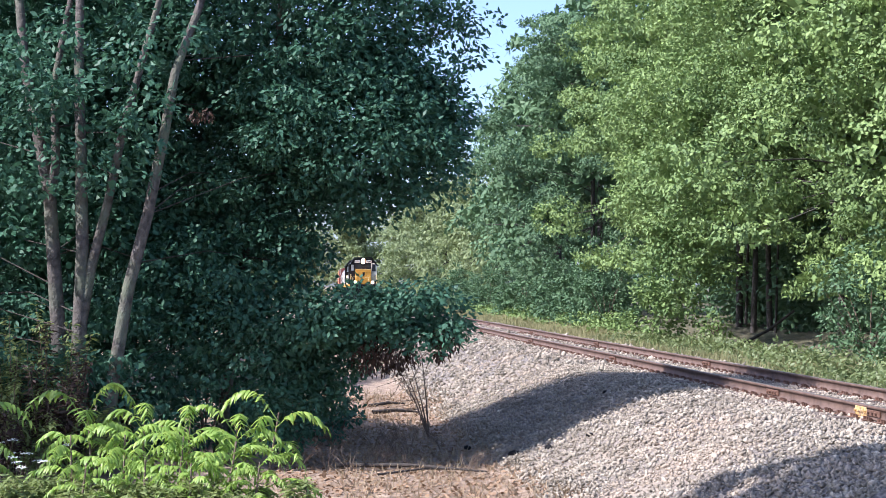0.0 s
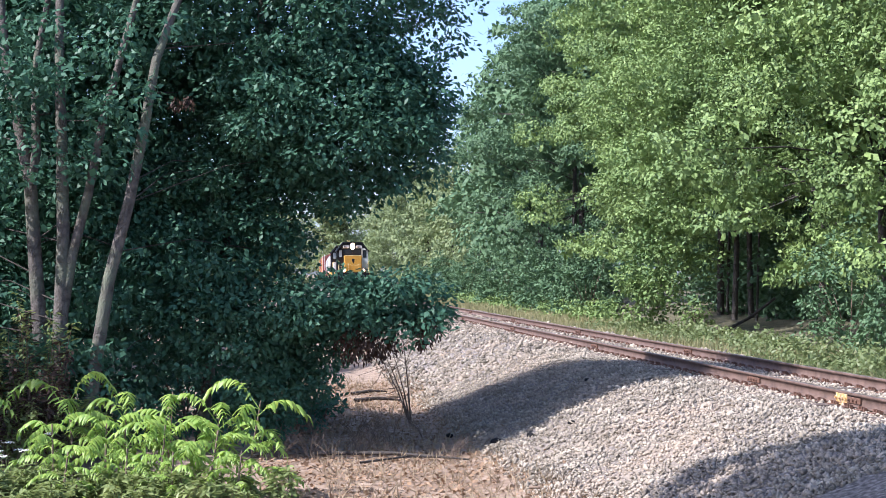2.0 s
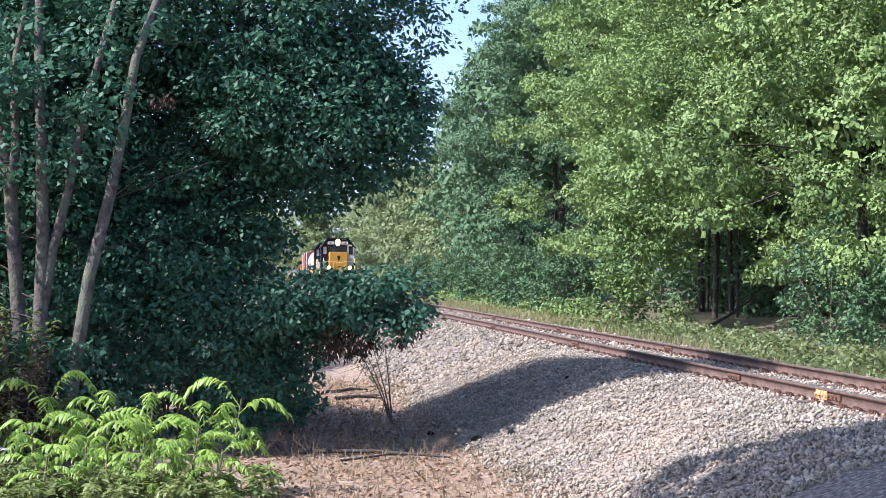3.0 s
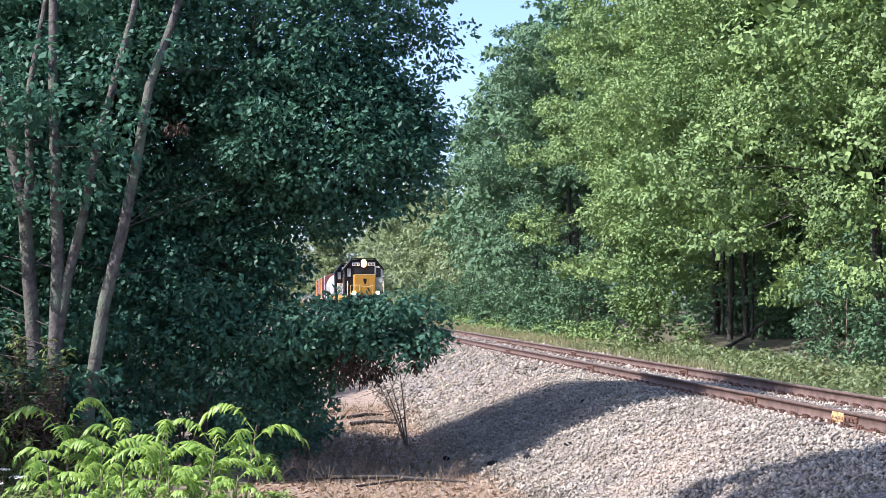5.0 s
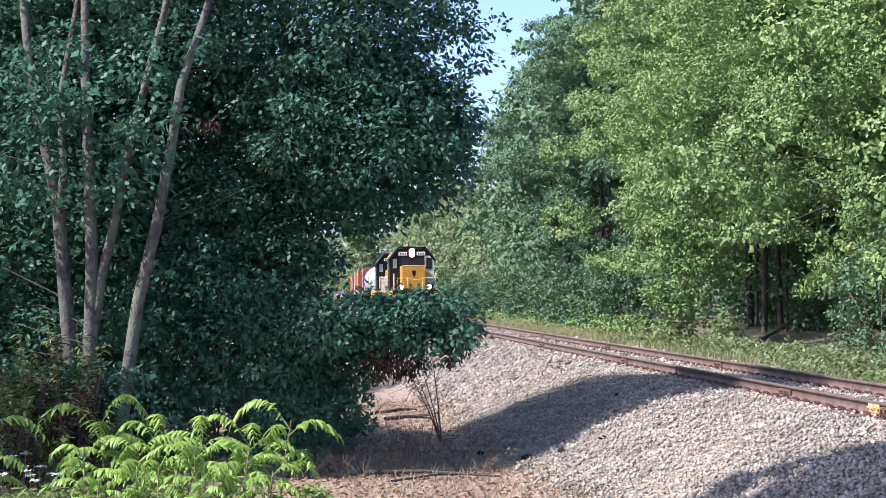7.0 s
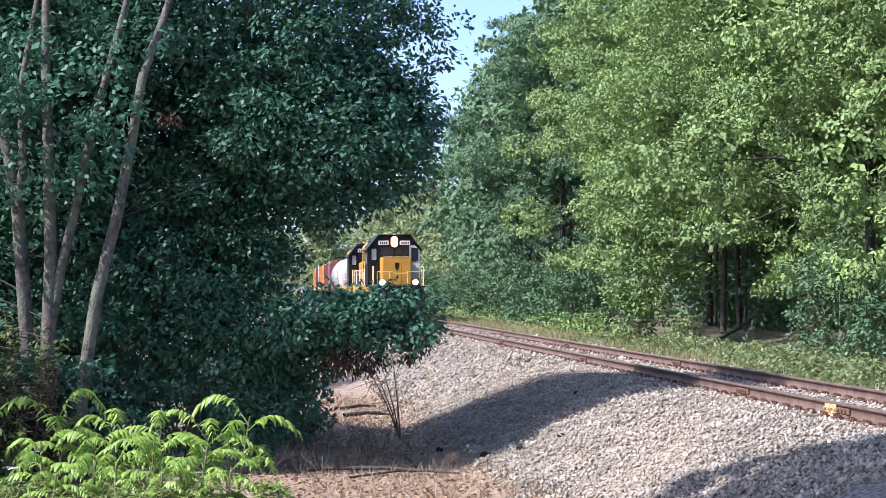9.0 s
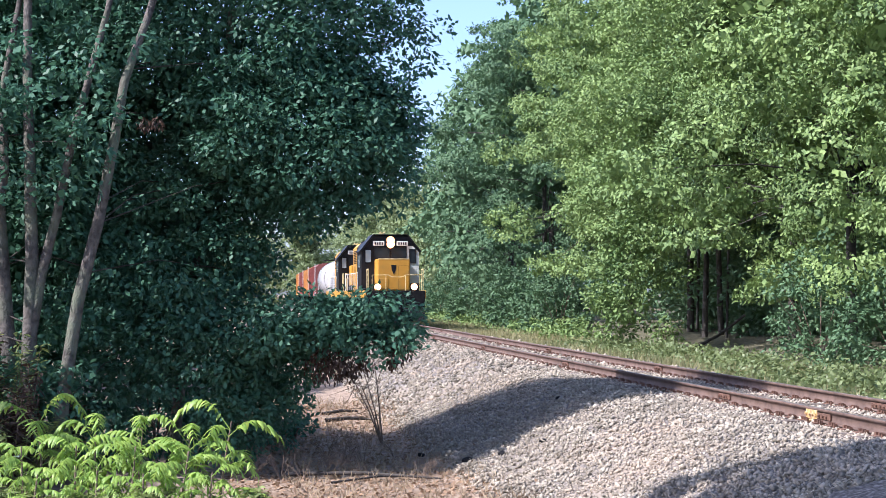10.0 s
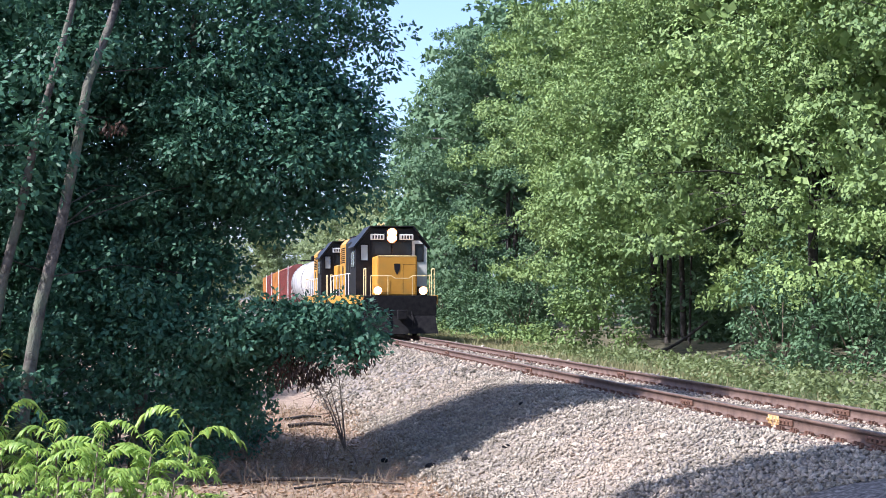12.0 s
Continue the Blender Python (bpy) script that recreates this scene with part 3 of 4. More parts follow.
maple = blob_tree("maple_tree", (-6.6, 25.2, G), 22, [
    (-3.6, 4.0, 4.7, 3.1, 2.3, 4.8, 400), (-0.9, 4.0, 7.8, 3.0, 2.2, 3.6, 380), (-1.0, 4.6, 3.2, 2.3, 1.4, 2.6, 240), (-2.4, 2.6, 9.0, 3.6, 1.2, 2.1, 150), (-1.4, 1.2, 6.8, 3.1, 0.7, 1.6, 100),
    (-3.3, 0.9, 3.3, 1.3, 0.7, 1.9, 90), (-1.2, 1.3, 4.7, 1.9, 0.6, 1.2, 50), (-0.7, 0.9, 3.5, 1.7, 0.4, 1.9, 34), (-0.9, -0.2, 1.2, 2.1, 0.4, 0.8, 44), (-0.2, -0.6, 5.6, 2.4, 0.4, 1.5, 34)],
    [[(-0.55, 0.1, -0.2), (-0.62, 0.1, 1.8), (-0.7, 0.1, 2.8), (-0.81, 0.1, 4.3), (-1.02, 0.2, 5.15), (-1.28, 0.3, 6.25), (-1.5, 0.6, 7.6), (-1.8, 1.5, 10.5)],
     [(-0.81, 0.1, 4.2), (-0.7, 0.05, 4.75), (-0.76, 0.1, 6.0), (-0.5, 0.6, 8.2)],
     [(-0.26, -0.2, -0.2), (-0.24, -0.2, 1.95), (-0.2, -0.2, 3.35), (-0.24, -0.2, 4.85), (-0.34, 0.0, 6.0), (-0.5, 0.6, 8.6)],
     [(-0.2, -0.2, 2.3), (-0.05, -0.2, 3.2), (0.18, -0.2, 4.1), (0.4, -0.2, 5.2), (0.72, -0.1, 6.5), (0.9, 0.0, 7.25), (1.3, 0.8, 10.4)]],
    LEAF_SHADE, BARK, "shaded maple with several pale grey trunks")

oak.matrix_basis = pose(-6.7, 26.97, G + 0.375)
oak.scale = (0.87, 0.87, 0.87)


p = beside(64.5, 10.4)
hanging = blob_tree("locust_tree", (p.x, p.y, level(10.4, 64.5)), 25, [
    (-3.6, -1.0, 5.6, 2.2, 9.0, 1.9, 330), (-2.6, 1.0, 8.6, 3.4, 8.0, 2.6, 330), (0.5, 0.0, 12.5, 4.2, 6.0, 4.2, 420), (-3.6, -8.2, 2.6, 1.6, 1.8, 2.6, 110), (1.0, 0.0, 6.5, 4.5, 8.0, 2.0, 240)],
    [[(0, 0, -0.3), (0.1, 0, 3.0), (-0.1, 0.2, 7.0), (0.3, 0, 13.0)], [(0.9, 1.6, -0.3), (0.8, 1.5, 3.5), (0.3, 1.0, 8.0), (0.2, 0.5, 12.0)]],
    LEAF_SUN, BARK_DARK, "tall locust with boughs hanging over the verge", length=0.17, width=0.09, per=70)


def bush(name, at, seed, r, h, clumps, leaf, label, length=0.12, width=0.075, per=46, category="shrub"):
    rng = np.random.default_rng(seed)
    root = tagged(new(name), label, category, "undergrowth beside the track")
    root.matrix_basis = pose(*at)
    o = ball(rng, clumps, 0.4)
    o[:, 2] = np.abs(o[:, 2])
    c = o * np.array([r, r, h]) * rng.uniform(0.8, 1.1, (clumps, 1))
    v, f = clump_leaves(rng, c, rng.uniform(0.2, 0.42, clumps), per, length, width, 0.6, 0.3, False)
    link("foliage", solid(v, f), leaf, root)
    link("stem", tubes([([(0, 0, -0.1), Vector(c[i]) * 0.5 + Vector((0, 0, 0.1)), Vector(c[i])], [0.025, 0.017, 0.006]) for i in range(0, clumps, max(1, clumps // 10))], 5), TWIG, root)
    return root


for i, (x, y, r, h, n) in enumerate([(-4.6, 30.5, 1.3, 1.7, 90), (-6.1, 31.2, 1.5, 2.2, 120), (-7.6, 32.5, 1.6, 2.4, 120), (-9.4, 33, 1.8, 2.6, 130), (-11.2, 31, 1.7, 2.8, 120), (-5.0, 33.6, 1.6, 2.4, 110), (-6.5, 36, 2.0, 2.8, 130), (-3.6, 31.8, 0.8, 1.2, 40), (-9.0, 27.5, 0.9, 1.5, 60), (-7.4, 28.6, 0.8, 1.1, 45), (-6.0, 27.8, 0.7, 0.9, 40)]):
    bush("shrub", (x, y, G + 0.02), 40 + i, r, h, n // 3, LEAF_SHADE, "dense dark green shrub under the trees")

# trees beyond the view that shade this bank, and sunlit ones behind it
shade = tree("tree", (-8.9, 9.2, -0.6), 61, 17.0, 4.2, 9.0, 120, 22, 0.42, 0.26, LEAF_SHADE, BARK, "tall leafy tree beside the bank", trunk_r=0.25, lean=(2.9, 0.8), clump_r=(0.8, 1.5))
for i, (x, y, k) in enumerate(((-13.4, 26.5, 0.52), (-15.5, 31, 0.55), (-15.5, 19.5, 0.85))):
    ob = sunny("slim", 50, -18.5, 70 * i, k)
    ob.matrix_basis = pose(x, y, G, 0, 0, 70 * i)
    ob.scale = (k, k, k)
for row in (("slim", 50, -18.5, 10, 1.0), ("slim", 62, -17.5, 100, 0.9), ("broad", 78, -21, 45, 0.8), ("slim", 92, -17, 75, 0.9), ("slim", 112, -15.5, 15, 0.9), ("slim", 131, -15, 115, 0.9)):
    sunny(*row)

# ---- train ----


def bogie(root, y, wheels=(-1.35, 1.35)):
    bm = bmesh.new()
    for s in (-1, 1):
        box(bm, s * 1.02 - 0.07, s * 1.02 + 0.07, y - 1.9, y + 1.9, 0.52, 0.78, 0.03)
        for w in wheels:
            box(bm, s * 1.05 - 0.1, s * 1.05 + 0.1, y + w - 0.17, y + w + 0.17, 0.36, 0.66, 0.03)
        for q in (-0.25, 0, 0.25):
            rod(bm, (s * 1.05, y + q, 0.5), (s * 1.05, y + q, 0.75), 0.07, n=8)
    box(bm, -1.0, 1.0, y - 0.3, y + 0.3, 0.5, 0.8, 0.03)
    part("bogie", bm, UNDER, root)
    for w in wheels:
        bm = bmesh.new()
        rod(bm, (-0.9, 0, 0), (0.9, 0, 0), 0.08, n=8)
        for s in (-1, 1):
            rod(bm, (s * 0.72, 0, 0), (s * 0.84, 0, 0), 0.50, n=24)
            rod(bm, (s * 0.68, 0, 0), (s * 0.72, 0, 0), 0.53, n=24)
            rod(bm, (s * 0.84, 0, 0), (s * 0.87, 0, 0), 0.16, n=12)
            for a in range(5):
                q = a * 1.2566
                rod(bm, (s * 0.845, 0.3 * math.cos(q), 0.3 * math.sin(q)), (s * 0.855, 0.3 * math.cos(q), 0.3 * math.sin(q)), 0.06, n=8)
        ws = part("wheelset", bm, UNDER, root)
        ws.matrix_basis = pose(0, y + w, 0.5)


def locomotive(label):
    """Four-axle hood unit; y = 0 is the front of the cab, +y the way it goes."""
    root = tagged(new("locomotive"), label, "locomotive", "locomotives of the freight train")
    roofline = [(-1.52, 1.66), (1.52, 1.66), (1.52, 3.72), (0.9, 4.5), (-0.9, 4.5), (-1.52, 3.72)]
    cab = part("cab", prism(roofline, -2.5, 0.0), BLACK, root, "black cab with sloped roof shoulders")
    part("roof", prism([(-1.62, 3.68), (-0.92, 4.5), (-0.9, 4.58), (0.9, 4.58), (0.92, 4.5), (1.62, 3.68), (1.62, 3.74), (0.93, 4.62), (-0.93, 4.62), (-1.62, 3.74)], -2.65, 0.14), BLACK, cab)
    part("panel", prism([(-1.5, 2.05), (-0.86, 2.05), (-0.86, 4.0), (-1.2, 4.0), (-1.5, 3.68)], 0.0, 0.02), CREAM, cab, "pale cream panel beside the nose")
    # front windows: sash frames round glass
    for s in (-1, 1):
        x0, x1 = (s * 1.17 - 0.14, s * 1.17 + 0.14)
        part("window_frame", boxes((x0 - 0.05, x0, 0.0, 0.05, 3.10, 3.86), (x1, x1 + 0.05, 0.0, 0.05, 3.10, 3.86), (x0, x1, 0.0, 0.05, 3.10, 3.16), (x0, x1, 0.0, 0.05, 3.80, 3.86)), BLACK if s < 0 else UNDER, cab)
        part("window_pane", boxes((x0, x1, 0.002, 0.03, 3.16, 3.80)), DARKGLASS if s < 0 else WINDOW, cab)
        x0, x1 = (0.06, 0.82) if s > 0 else (-0.82, -0.06)
        part("window_pane", boxes((x0, x1, 0.002, 0.025, 3.42, 3.92)), DARKGLASS, cab)
        part("window_frame", boxes((x0 - 0.04, x0, 0.0, 0.05, 3.38, 3.96), (x1, x1 + 0.04, 0.0, 0.05, 3.38, 3.96), (x0, x1, 0.0, 0.05, 3.92, 3.96), (x0, x1, 0.0, 0.05, 3.38, 3.42)), BLACK, cab)
        board = part("number_board", boxes((s * 0.62 - 0.3, s * 0.62 + 0.3, 0.0, 0.09, 4.02, 4.27), bevel=0.03), BOARDLAMP, cab, "lit white number board")
        part("lettering", boxes(*[(s * 0.62 - 0.22 + 0.12 * i, s * 0.62 - 0.15 + 0.12 * i, 0.09, 0.096, 4.07, 4.21) for i in range(4)]), BLACK, board)
        # side window and door of the cab
        part("window_pane", boxes((s * 1.525 - 0.01, s * 1.525 + 0.01, -1.9, -0.5, 2.9, 3.55)), WINDOW, cab)
        part("window_frame", boxes((s * 1.53 - 0.02, s * 1.53 + 0.02, -1.96, -1.9, 2.84, 3.61), (s * 1.53 - 0.02, s * 1.53 + 0.02, -0.5, -0.44, 2.84, 3.61), (s * 1.53 - 0.02, s * 1.53 + 0.02, -1.22, -1.18, 2.9, 3.55), (s * 1.53 - 0.02, s * 1.53 + 0.02, -1.9, -0.5, 3.55, 3.61)), BLACK, cab)
    bm = boxes((-0.26, 0.26, 0.0, 0.12, 3.98, 4.44), bevel=0.04)
    head = part("headlight_housing", bm, BLACK, cab)
    for z in (4.10, 4.31):
        bm = bmesh.new()
        rod(bm, (0, 0.11, z), (0, 0.15, z), 0.15, n=20)
        part("headlight", bm, HEADLAMP, head, "glowing warm white headlight")
        # ring behind the lens that carries the painted orange glare
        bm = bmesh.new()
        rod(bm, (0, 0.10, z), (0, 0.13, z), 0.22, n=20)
        part("reflector", bm, HALO, head, "orange ring painted as the lamp's glare")
    # short hood with its door, rim, latch and emblem
    nose = part("nose", boxes((-0.84, 0.84, 0.0, 1.85, 1.66, 3.30), bevel=0.07), YELLOW, root, "yellow low nose with a dark shield emblem")
    part("rim", boxes((-0.8, 0.8, 1.78, 1.86, 3.27, 3.315), bevel=0.01), RIM, nose)
    part("emblem", prism([(-0.13, 2.98), (0.13, 2.98), (0.11, 2.72), (0.0, 2.50), (-0.11, 2.72)], 1.85, 1.862), BLACK, nose, "plain dark shield shape")
    part("nose_door", boxes((-0.78, -0.77, 1.845, 1.853, 1.75, 2.95), (-0.26, -0.25, 1.845, 1.853, 1.75, 2.95), (-0.77, -0.26, 1.845, 1.853, 2.94, 2.95)), UNDER, nose)
    part("brake_hatch", boxes((0.3, 0.7, 1.845, 1.87, 1.8, 2.3), bevel=0.01), YELLOW, nose)
    # deck, sill, pilot
    part("deck", boxes((-1.5, 1.5, -14.6, 2.95, 1.42, 1.66), bevel=0.02), UNDER, root)
    for s in (-1, 1):
        part("sill", boxes((s * 1.52 - 0.02, s * 1.52 + 0.02, -14.5, 2.9, 1.30, 1.68)), YELLOW, root, "yellow side sill")
        part("step_well", boxes((s * 1.3 - 0.2, s * 1.3 + 0.2, 2.15, 2.9, 0.42, 0.47), (s * 1.3 - 0.2, s * 1.3 + 0.2, 2.25, 2.9, 0.78, 0.83), (s * 1.3 - 0.2, s * 1.3 + 0.2, 2.35, 2.9, 1.12, 1.17), (s * 1.08 - 0.02, s * 1.08 + 0.02, 2.15, 2.9, 0.42, 1.42)), UNDER, root)
        lamp = part("ditch_light_housing", boxes((s * 0.93 - 0.13, s * 0.93 + 0.13, 2.78, 3.0, 1.70, 2.02), bevel=0.03), UNDER, root)
        bm = bmesh.new()
        rod(bm, (s * 0.93, 2.99, 1.86), (s * 0.93, 3.03, 1.86), 0.13, n=18)
        part("ditch_light", bm, DITCHLAMP, lamp, "glowing warm white ditch light")
        # same painted glare ring for the ditch light
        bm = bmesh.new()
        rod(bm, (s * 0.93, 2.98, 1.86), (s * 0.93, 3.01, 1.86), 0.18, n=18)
        part("reflector", bm, HALO, lamp, "orange ring painted as the lamp's glare")
        # end posts and the cab-side rail
        part("handrail", rods(((s * 1.40, 2.9, 0.95), (s * 1.40, 2.9, 2.75)), ((s * 1.40, 2.1, 1.66), (s * 1.40, 2.1, 2.75)), ((s * 1.40, 2.9, 2.75), (s * 1.40, 2.1, 2.75)), ((s * 1.40, 2.1, 2.5), (s * 1.2, 0.4, 2.5)), r=0.024), RIM, root, "pale yellow handrail")
        posts = [-2.9 - 1.62 * i for i in range(8)]
        part("handrail", rods(*[((s * 1.40, q, 1.66), (s * 1.40, q, 2.66)) for q in posts], ((s * 1.40, posts[0], 2.66), (s * 1.40, posts[-1], 2.66)), r=0.02), WHITE, root, "white walkway handrail")
        part("rear_post", rods(((s * 1.40, -14.4, 0.9), (s * 1.40, -14.4, 2.75)), ((s * 1.40, -14.4, 2.75), (s * 0.9, -14.5, 2.6)), r=0.026), RIM, root)
    part("front_rail", rods(((-1.2, 2.9, 2.46), (-0.5, 2.9, 2.46)), ((-0.5, 2.9, 2.46), (-0.36, 2.9, 2.36)), ((-0.36, 2.9, 2.36), (0.2, 2.9, 2.36)), ((0.2, 2.9, 2.36), (0.36, 2.9, 2.46)), ((0.36, 2.9, 2.46), (1.2, 2.9, 2.46)), ((-1.2, 2.9, 1.66), (-1.2, 2.9, 2.46)), ((1.2, 2.9, 1.66), (1.2, 2.9, 2.46)), ((-0.5, 2.9, 1.66), (-0.5, 2.9, 2.46)), ((0.5, 2.9, 1.66), (0.5, 2.9, 2.46)), r=0.015), RIM, root, "pale yellow front handrail with a dip")
    part("pilot", boxes((-1.48, 1.48, 2.85, 3.0, 0.85, 1.66), bevel=0.03), UNDER, root, "black pilot plate")
    bm = prism([(-1.5, 0.12), (1.5, 0.12), (1.42, 0.85), (-1.42, 0.85)], 2.9, 3.02)
    for v in bm.verts:
        if v.co.y > 2.98:
            v.co.y += 0.35 * (1 - abs(v.co.x) / 1.5) + (0.3 if v.co.z < 0.3 else 0.0)
    part("plow", bm, UNDER, root, "black snow plow")
    part("coupler", boxes((-0.14, 0.14, 3.0, 3.6, 0.75, 1.02), (-0.2, 0.2, 3.4, 3.68, 0.7, 1.08), bevel=0.03), UNDER, root)
    part("coupler", boxes((-0.14, 0.14, -15.2, -14.6, 0.75, 1.02), bevel=0.03), RUST, root)
    for s in (-1, 1):
        part("air_hose", rods(((s * 0.45, 3.0, 1.0), (s * 0.5, 3.2, 0.7)), ((s * 0.5, 3.2, 0.7), (s * 0.45, 3.25, 0.4)), r=0.03), UNDER, root)
    # long hood
    hood = part("long_hood", prism([(-0.92, 1.66), (0.92, 1.66), (0.92, 4.2), (0.7, 4.46), (-0.7, 4.46), (-0.92, 4.2)], -11.2, -2.5), BLACK, root, "black engine hood")
    part("hood_end", prism([(-0.93, 1.66), (0.93, 1.66), (0.93, 4.22), (0.7, 4.48), (-0.7, 4.48), (-0.93, 4.22)], -14.1, -11.2), YELLOW, root, "yellow end of the engine hood")
    for s in (-1, 1):
        part("grille", boxes(*[(s * 0.93 - 0.02, s * 0.93 + 0.02, -13.6, -11.5, 3.3 + 0.1 * i, 3.35 + 0.1 * i) for i in range(8)]), UNDER, hood)
        for i in range(9):
            part("hood_door", boxes((s * 0.925 - 0.012, s * 0.925 + 0.012, -10.9 + 0.9 * i, -10.1 + 0.9 * i, 1.8, 3.5), bevel=0.006), BLACK, hood)
        bm = bmesh.new()
        rod(bm, (s * 0.93, -12.6, 2.9), (s * 0.95, -12.6, 2.9), 0.28, n=24)
        part("round_mark", bm, BLACK, hood)
    for q in (-13.2, -12.0, -8.2, -7.0):
        bm = bmesh.new()
        rod(bm, (0, q, 4.44), (0, q, 4.62), 0.55, n=20)
        part("fan", bm, BLACK, hood)
    for q in (-5.7, -9.6):
        part("exhaust_stack", boxes((-0.2, 0.2, q - 0.3, q + 0.3, 4.44, 4.7), bevel=0.03), UNDER, hood)
    part("air_intake", boxes((-1.1, 1.1, -4.4, -2.8, 3.5, 4.4), bevel=0.1), BLACK, hood)
    part("horn", rods(((0.25, -1.2, 4.7), (0.25, -0.7, 4.75)), ((0.45, -1.2, 4.7), (0.45, -0.8, 4.75)), ((0.35, -1.2, 4.58), (0.35, -1.2, 4.75)), r=0.05), RIM, cab)
    part("fuel_tank", boxes((-1.25, 1.25, -8.6, -3.4, 0.42, 1.42), bevel=0.15), UNDER, root)
    bogie(root, 0.2)
    bogie(root, -11.2)
    return root


# cab glass with the pale sky reflection painted into its base colour
WINDOW = mat("sky_tinted_pane", [(0.26, 0.32, 0.35), (0.34, 0.40, 0.42)], 2, 0.1, spec=0.8)


def underframe(root, half):
    part("underframe", boxes((-0.3, 0.3, -half, half, 0.85, 1.2), (-1.3, 1.3, -half, -half + 0.3, 0.8, 1.25), (-1.3, 1.3, half - 0.3, half, 0.8, 1.25), bevel=0.02), UNDER, root)
    part("coupler", boxes((-0.13, 0.13, half, half + 0.55, 0.78, 1.02), (-0.13, 0.13, -half - 0.55, -half, 0.78, 1.02), bevel=0.02), RUST, root)
    bogie(root, half - 2.1, (-0.9, 0.9))
    bogie(root, -half + 2.1, (-0.9, 0.9))


def tank_car():
    root = tagged(new("tank_car"), "pale grey cylindrical tank car", "rail car", "cars of the freight train")
    bm = bmesh.new()
    rod(bm, (0, -6.6, 2.62), (0, 6.6, 2.62), 1.5, n=40)
    for s in (-1, 1):
        r = bmesh.ops.create_uvsphere(bm, u_segments=40, v_segments=16, radius=1.5, matrix=Matrix.Translation((0, s * 6.6, 2.62)) @ Matrix.Diagonal((1, 0.55, 1, 1)))
    for f in bm.faces:
        f.smooth = len(f.verts) == 4
    tank = part("tank", bm, TANK, root)
    for q in (-5.4, -2.7, 0, 2.7, 5.4):
        bm = bmesh.new()
        rod(bm, (0, q - 0.05, 2.62), (0, q + 0.05, 2.62), 1.515, n=40)
        part("band", bm, UNDER if q in (-5.4, 5.4) else TANK, tank)
    part("dome", boxes((-0.5, 0.5, -0.6, 0.6, 4.05, 4.45), bevel=0.1), UNDER, tank)
    part("platform", boxes((-1.2, 1.2, -1.4, 1.4, 4.1, 4.15)), UNDER, tank)
    part("end_rail", rods(((-1.4, 7.5, 1.2), (-1.4, 7.5, 2.2)), ((1.4, 7.5, 1.2), (1.4, 7.5, 2.2)), ((-1.4, 7.5, 2.2), (1.4, 7.5, 2.2)), ((-1.4, -7.5, 2.2), (1.4, -7.5, 2.2)), ((-1.4, -7.5, 1.2), (-1.4, -7.5, 2.2)), ((1.4, -7.5, 1.2), (1.4, -7.5, 2.2)), r=0.03), WHITE, root)
    part("ladder", rods(((-1.52, -0.2, 1.2), (-1.52, -0.2, 4.1)), ((-1.52, 0.2, 1.2), (-1.52, 0.2, 4.1)), *[((-1.52, -0.2, 1.4 + 0.3 * i), (-1.52, 0.2, 1.4 + 0.3 * i)) for i in range(9)], r=0.02), UNDER, root)
    underframe(root, 7.6)
    return root


def hopper_car(paint, label):
    root = tagged(new("hopper_car"), label, "rail car", "cars of the freight train")
    part("body", prism([(-0.7, 1.0), (0.7, 1.0), (1.5, 1.7), (1.5, 3.75), (1.2, 4.0), (-1.2, 4.0), (-1.5, 3.75), (-1.5, 1.7)], -7.2, 7.2), paint, root)
    for s in (-1, 1):
        for i in range(13):
            part("rib", boxes((s * 1.54 - 0.05, s * 1.54 + 0.05, -7.1 + i * 1.175, -7.0 + i * 1.175, 1.5, 3.8)), paint, root)
        part("side_sill", boxes((s * 1.5 - 0.06, s * 1.5 + 0.06, -7.3, 7.3, 1.35, 1.6)), paint, root)
        part("ladder", rods(((s * 1.58, 6.7, 1.3), (s * 1.58, 6.7, 4.0)), ((s * 1.58, 7.1, 1.3), (s * 1.58, 7.1, 4.0)), *[((s * 1.58, 6.7, 1.5 + 0.32 * i), (s * 1.58, 7.1, 1.5 + 0.32 * i)) for i in range(8)], r=0.02), WHITE, root)
    part("roof_walk", boxes((-0.35, 0.35, -7.2, 7.2, 4.06, 4.12)), UNDER, root)
    for q in (-5.2, -1.8, 1.8, 5.2):
        part("hatch", boxes((-0.9, -0.45, q - 0.5, q + 0.5, 4.0, 4.12), (0.45, 0.9, q - 0.5, q + 0.5, 4.0, 4.12), bevel=0.03), paint, root)
    underframe(root, 7.5)
    return root


lead = locomotive("black and yellow diesel locomotive with lit headlights")
second = copy_thing(lead, pose(0, 0, 0))
tagged(second, "second black and yellow diesel locomotive coupled behind the first")
for ob in second.children_recursive:   # the trailing unit runs with its lamps out
    if ob.name.split(".")[0] in ("headlight", "ditch_light", "reflector"):
        ob.data = ob.data.copy()
        ob.data.materials[0] = GLASS
TRAIN = [(lead, 0.0), (second, 19.4), (tank_car(), 43.1), (hopper_car(RED, "oxide red covered hopper car with ribbed sides"), 59.6), (hopper_car(ORANGE, "faded orange hopper car with ribbed sides"), 75.8)]
for kind, at in ((RED, 92.0), (ORANGE, 108.2)):
    TRAIN.append((hopper_car(kind, "ribbed hopper car near the end of the train"), at))

# ---- low plants and debris ----


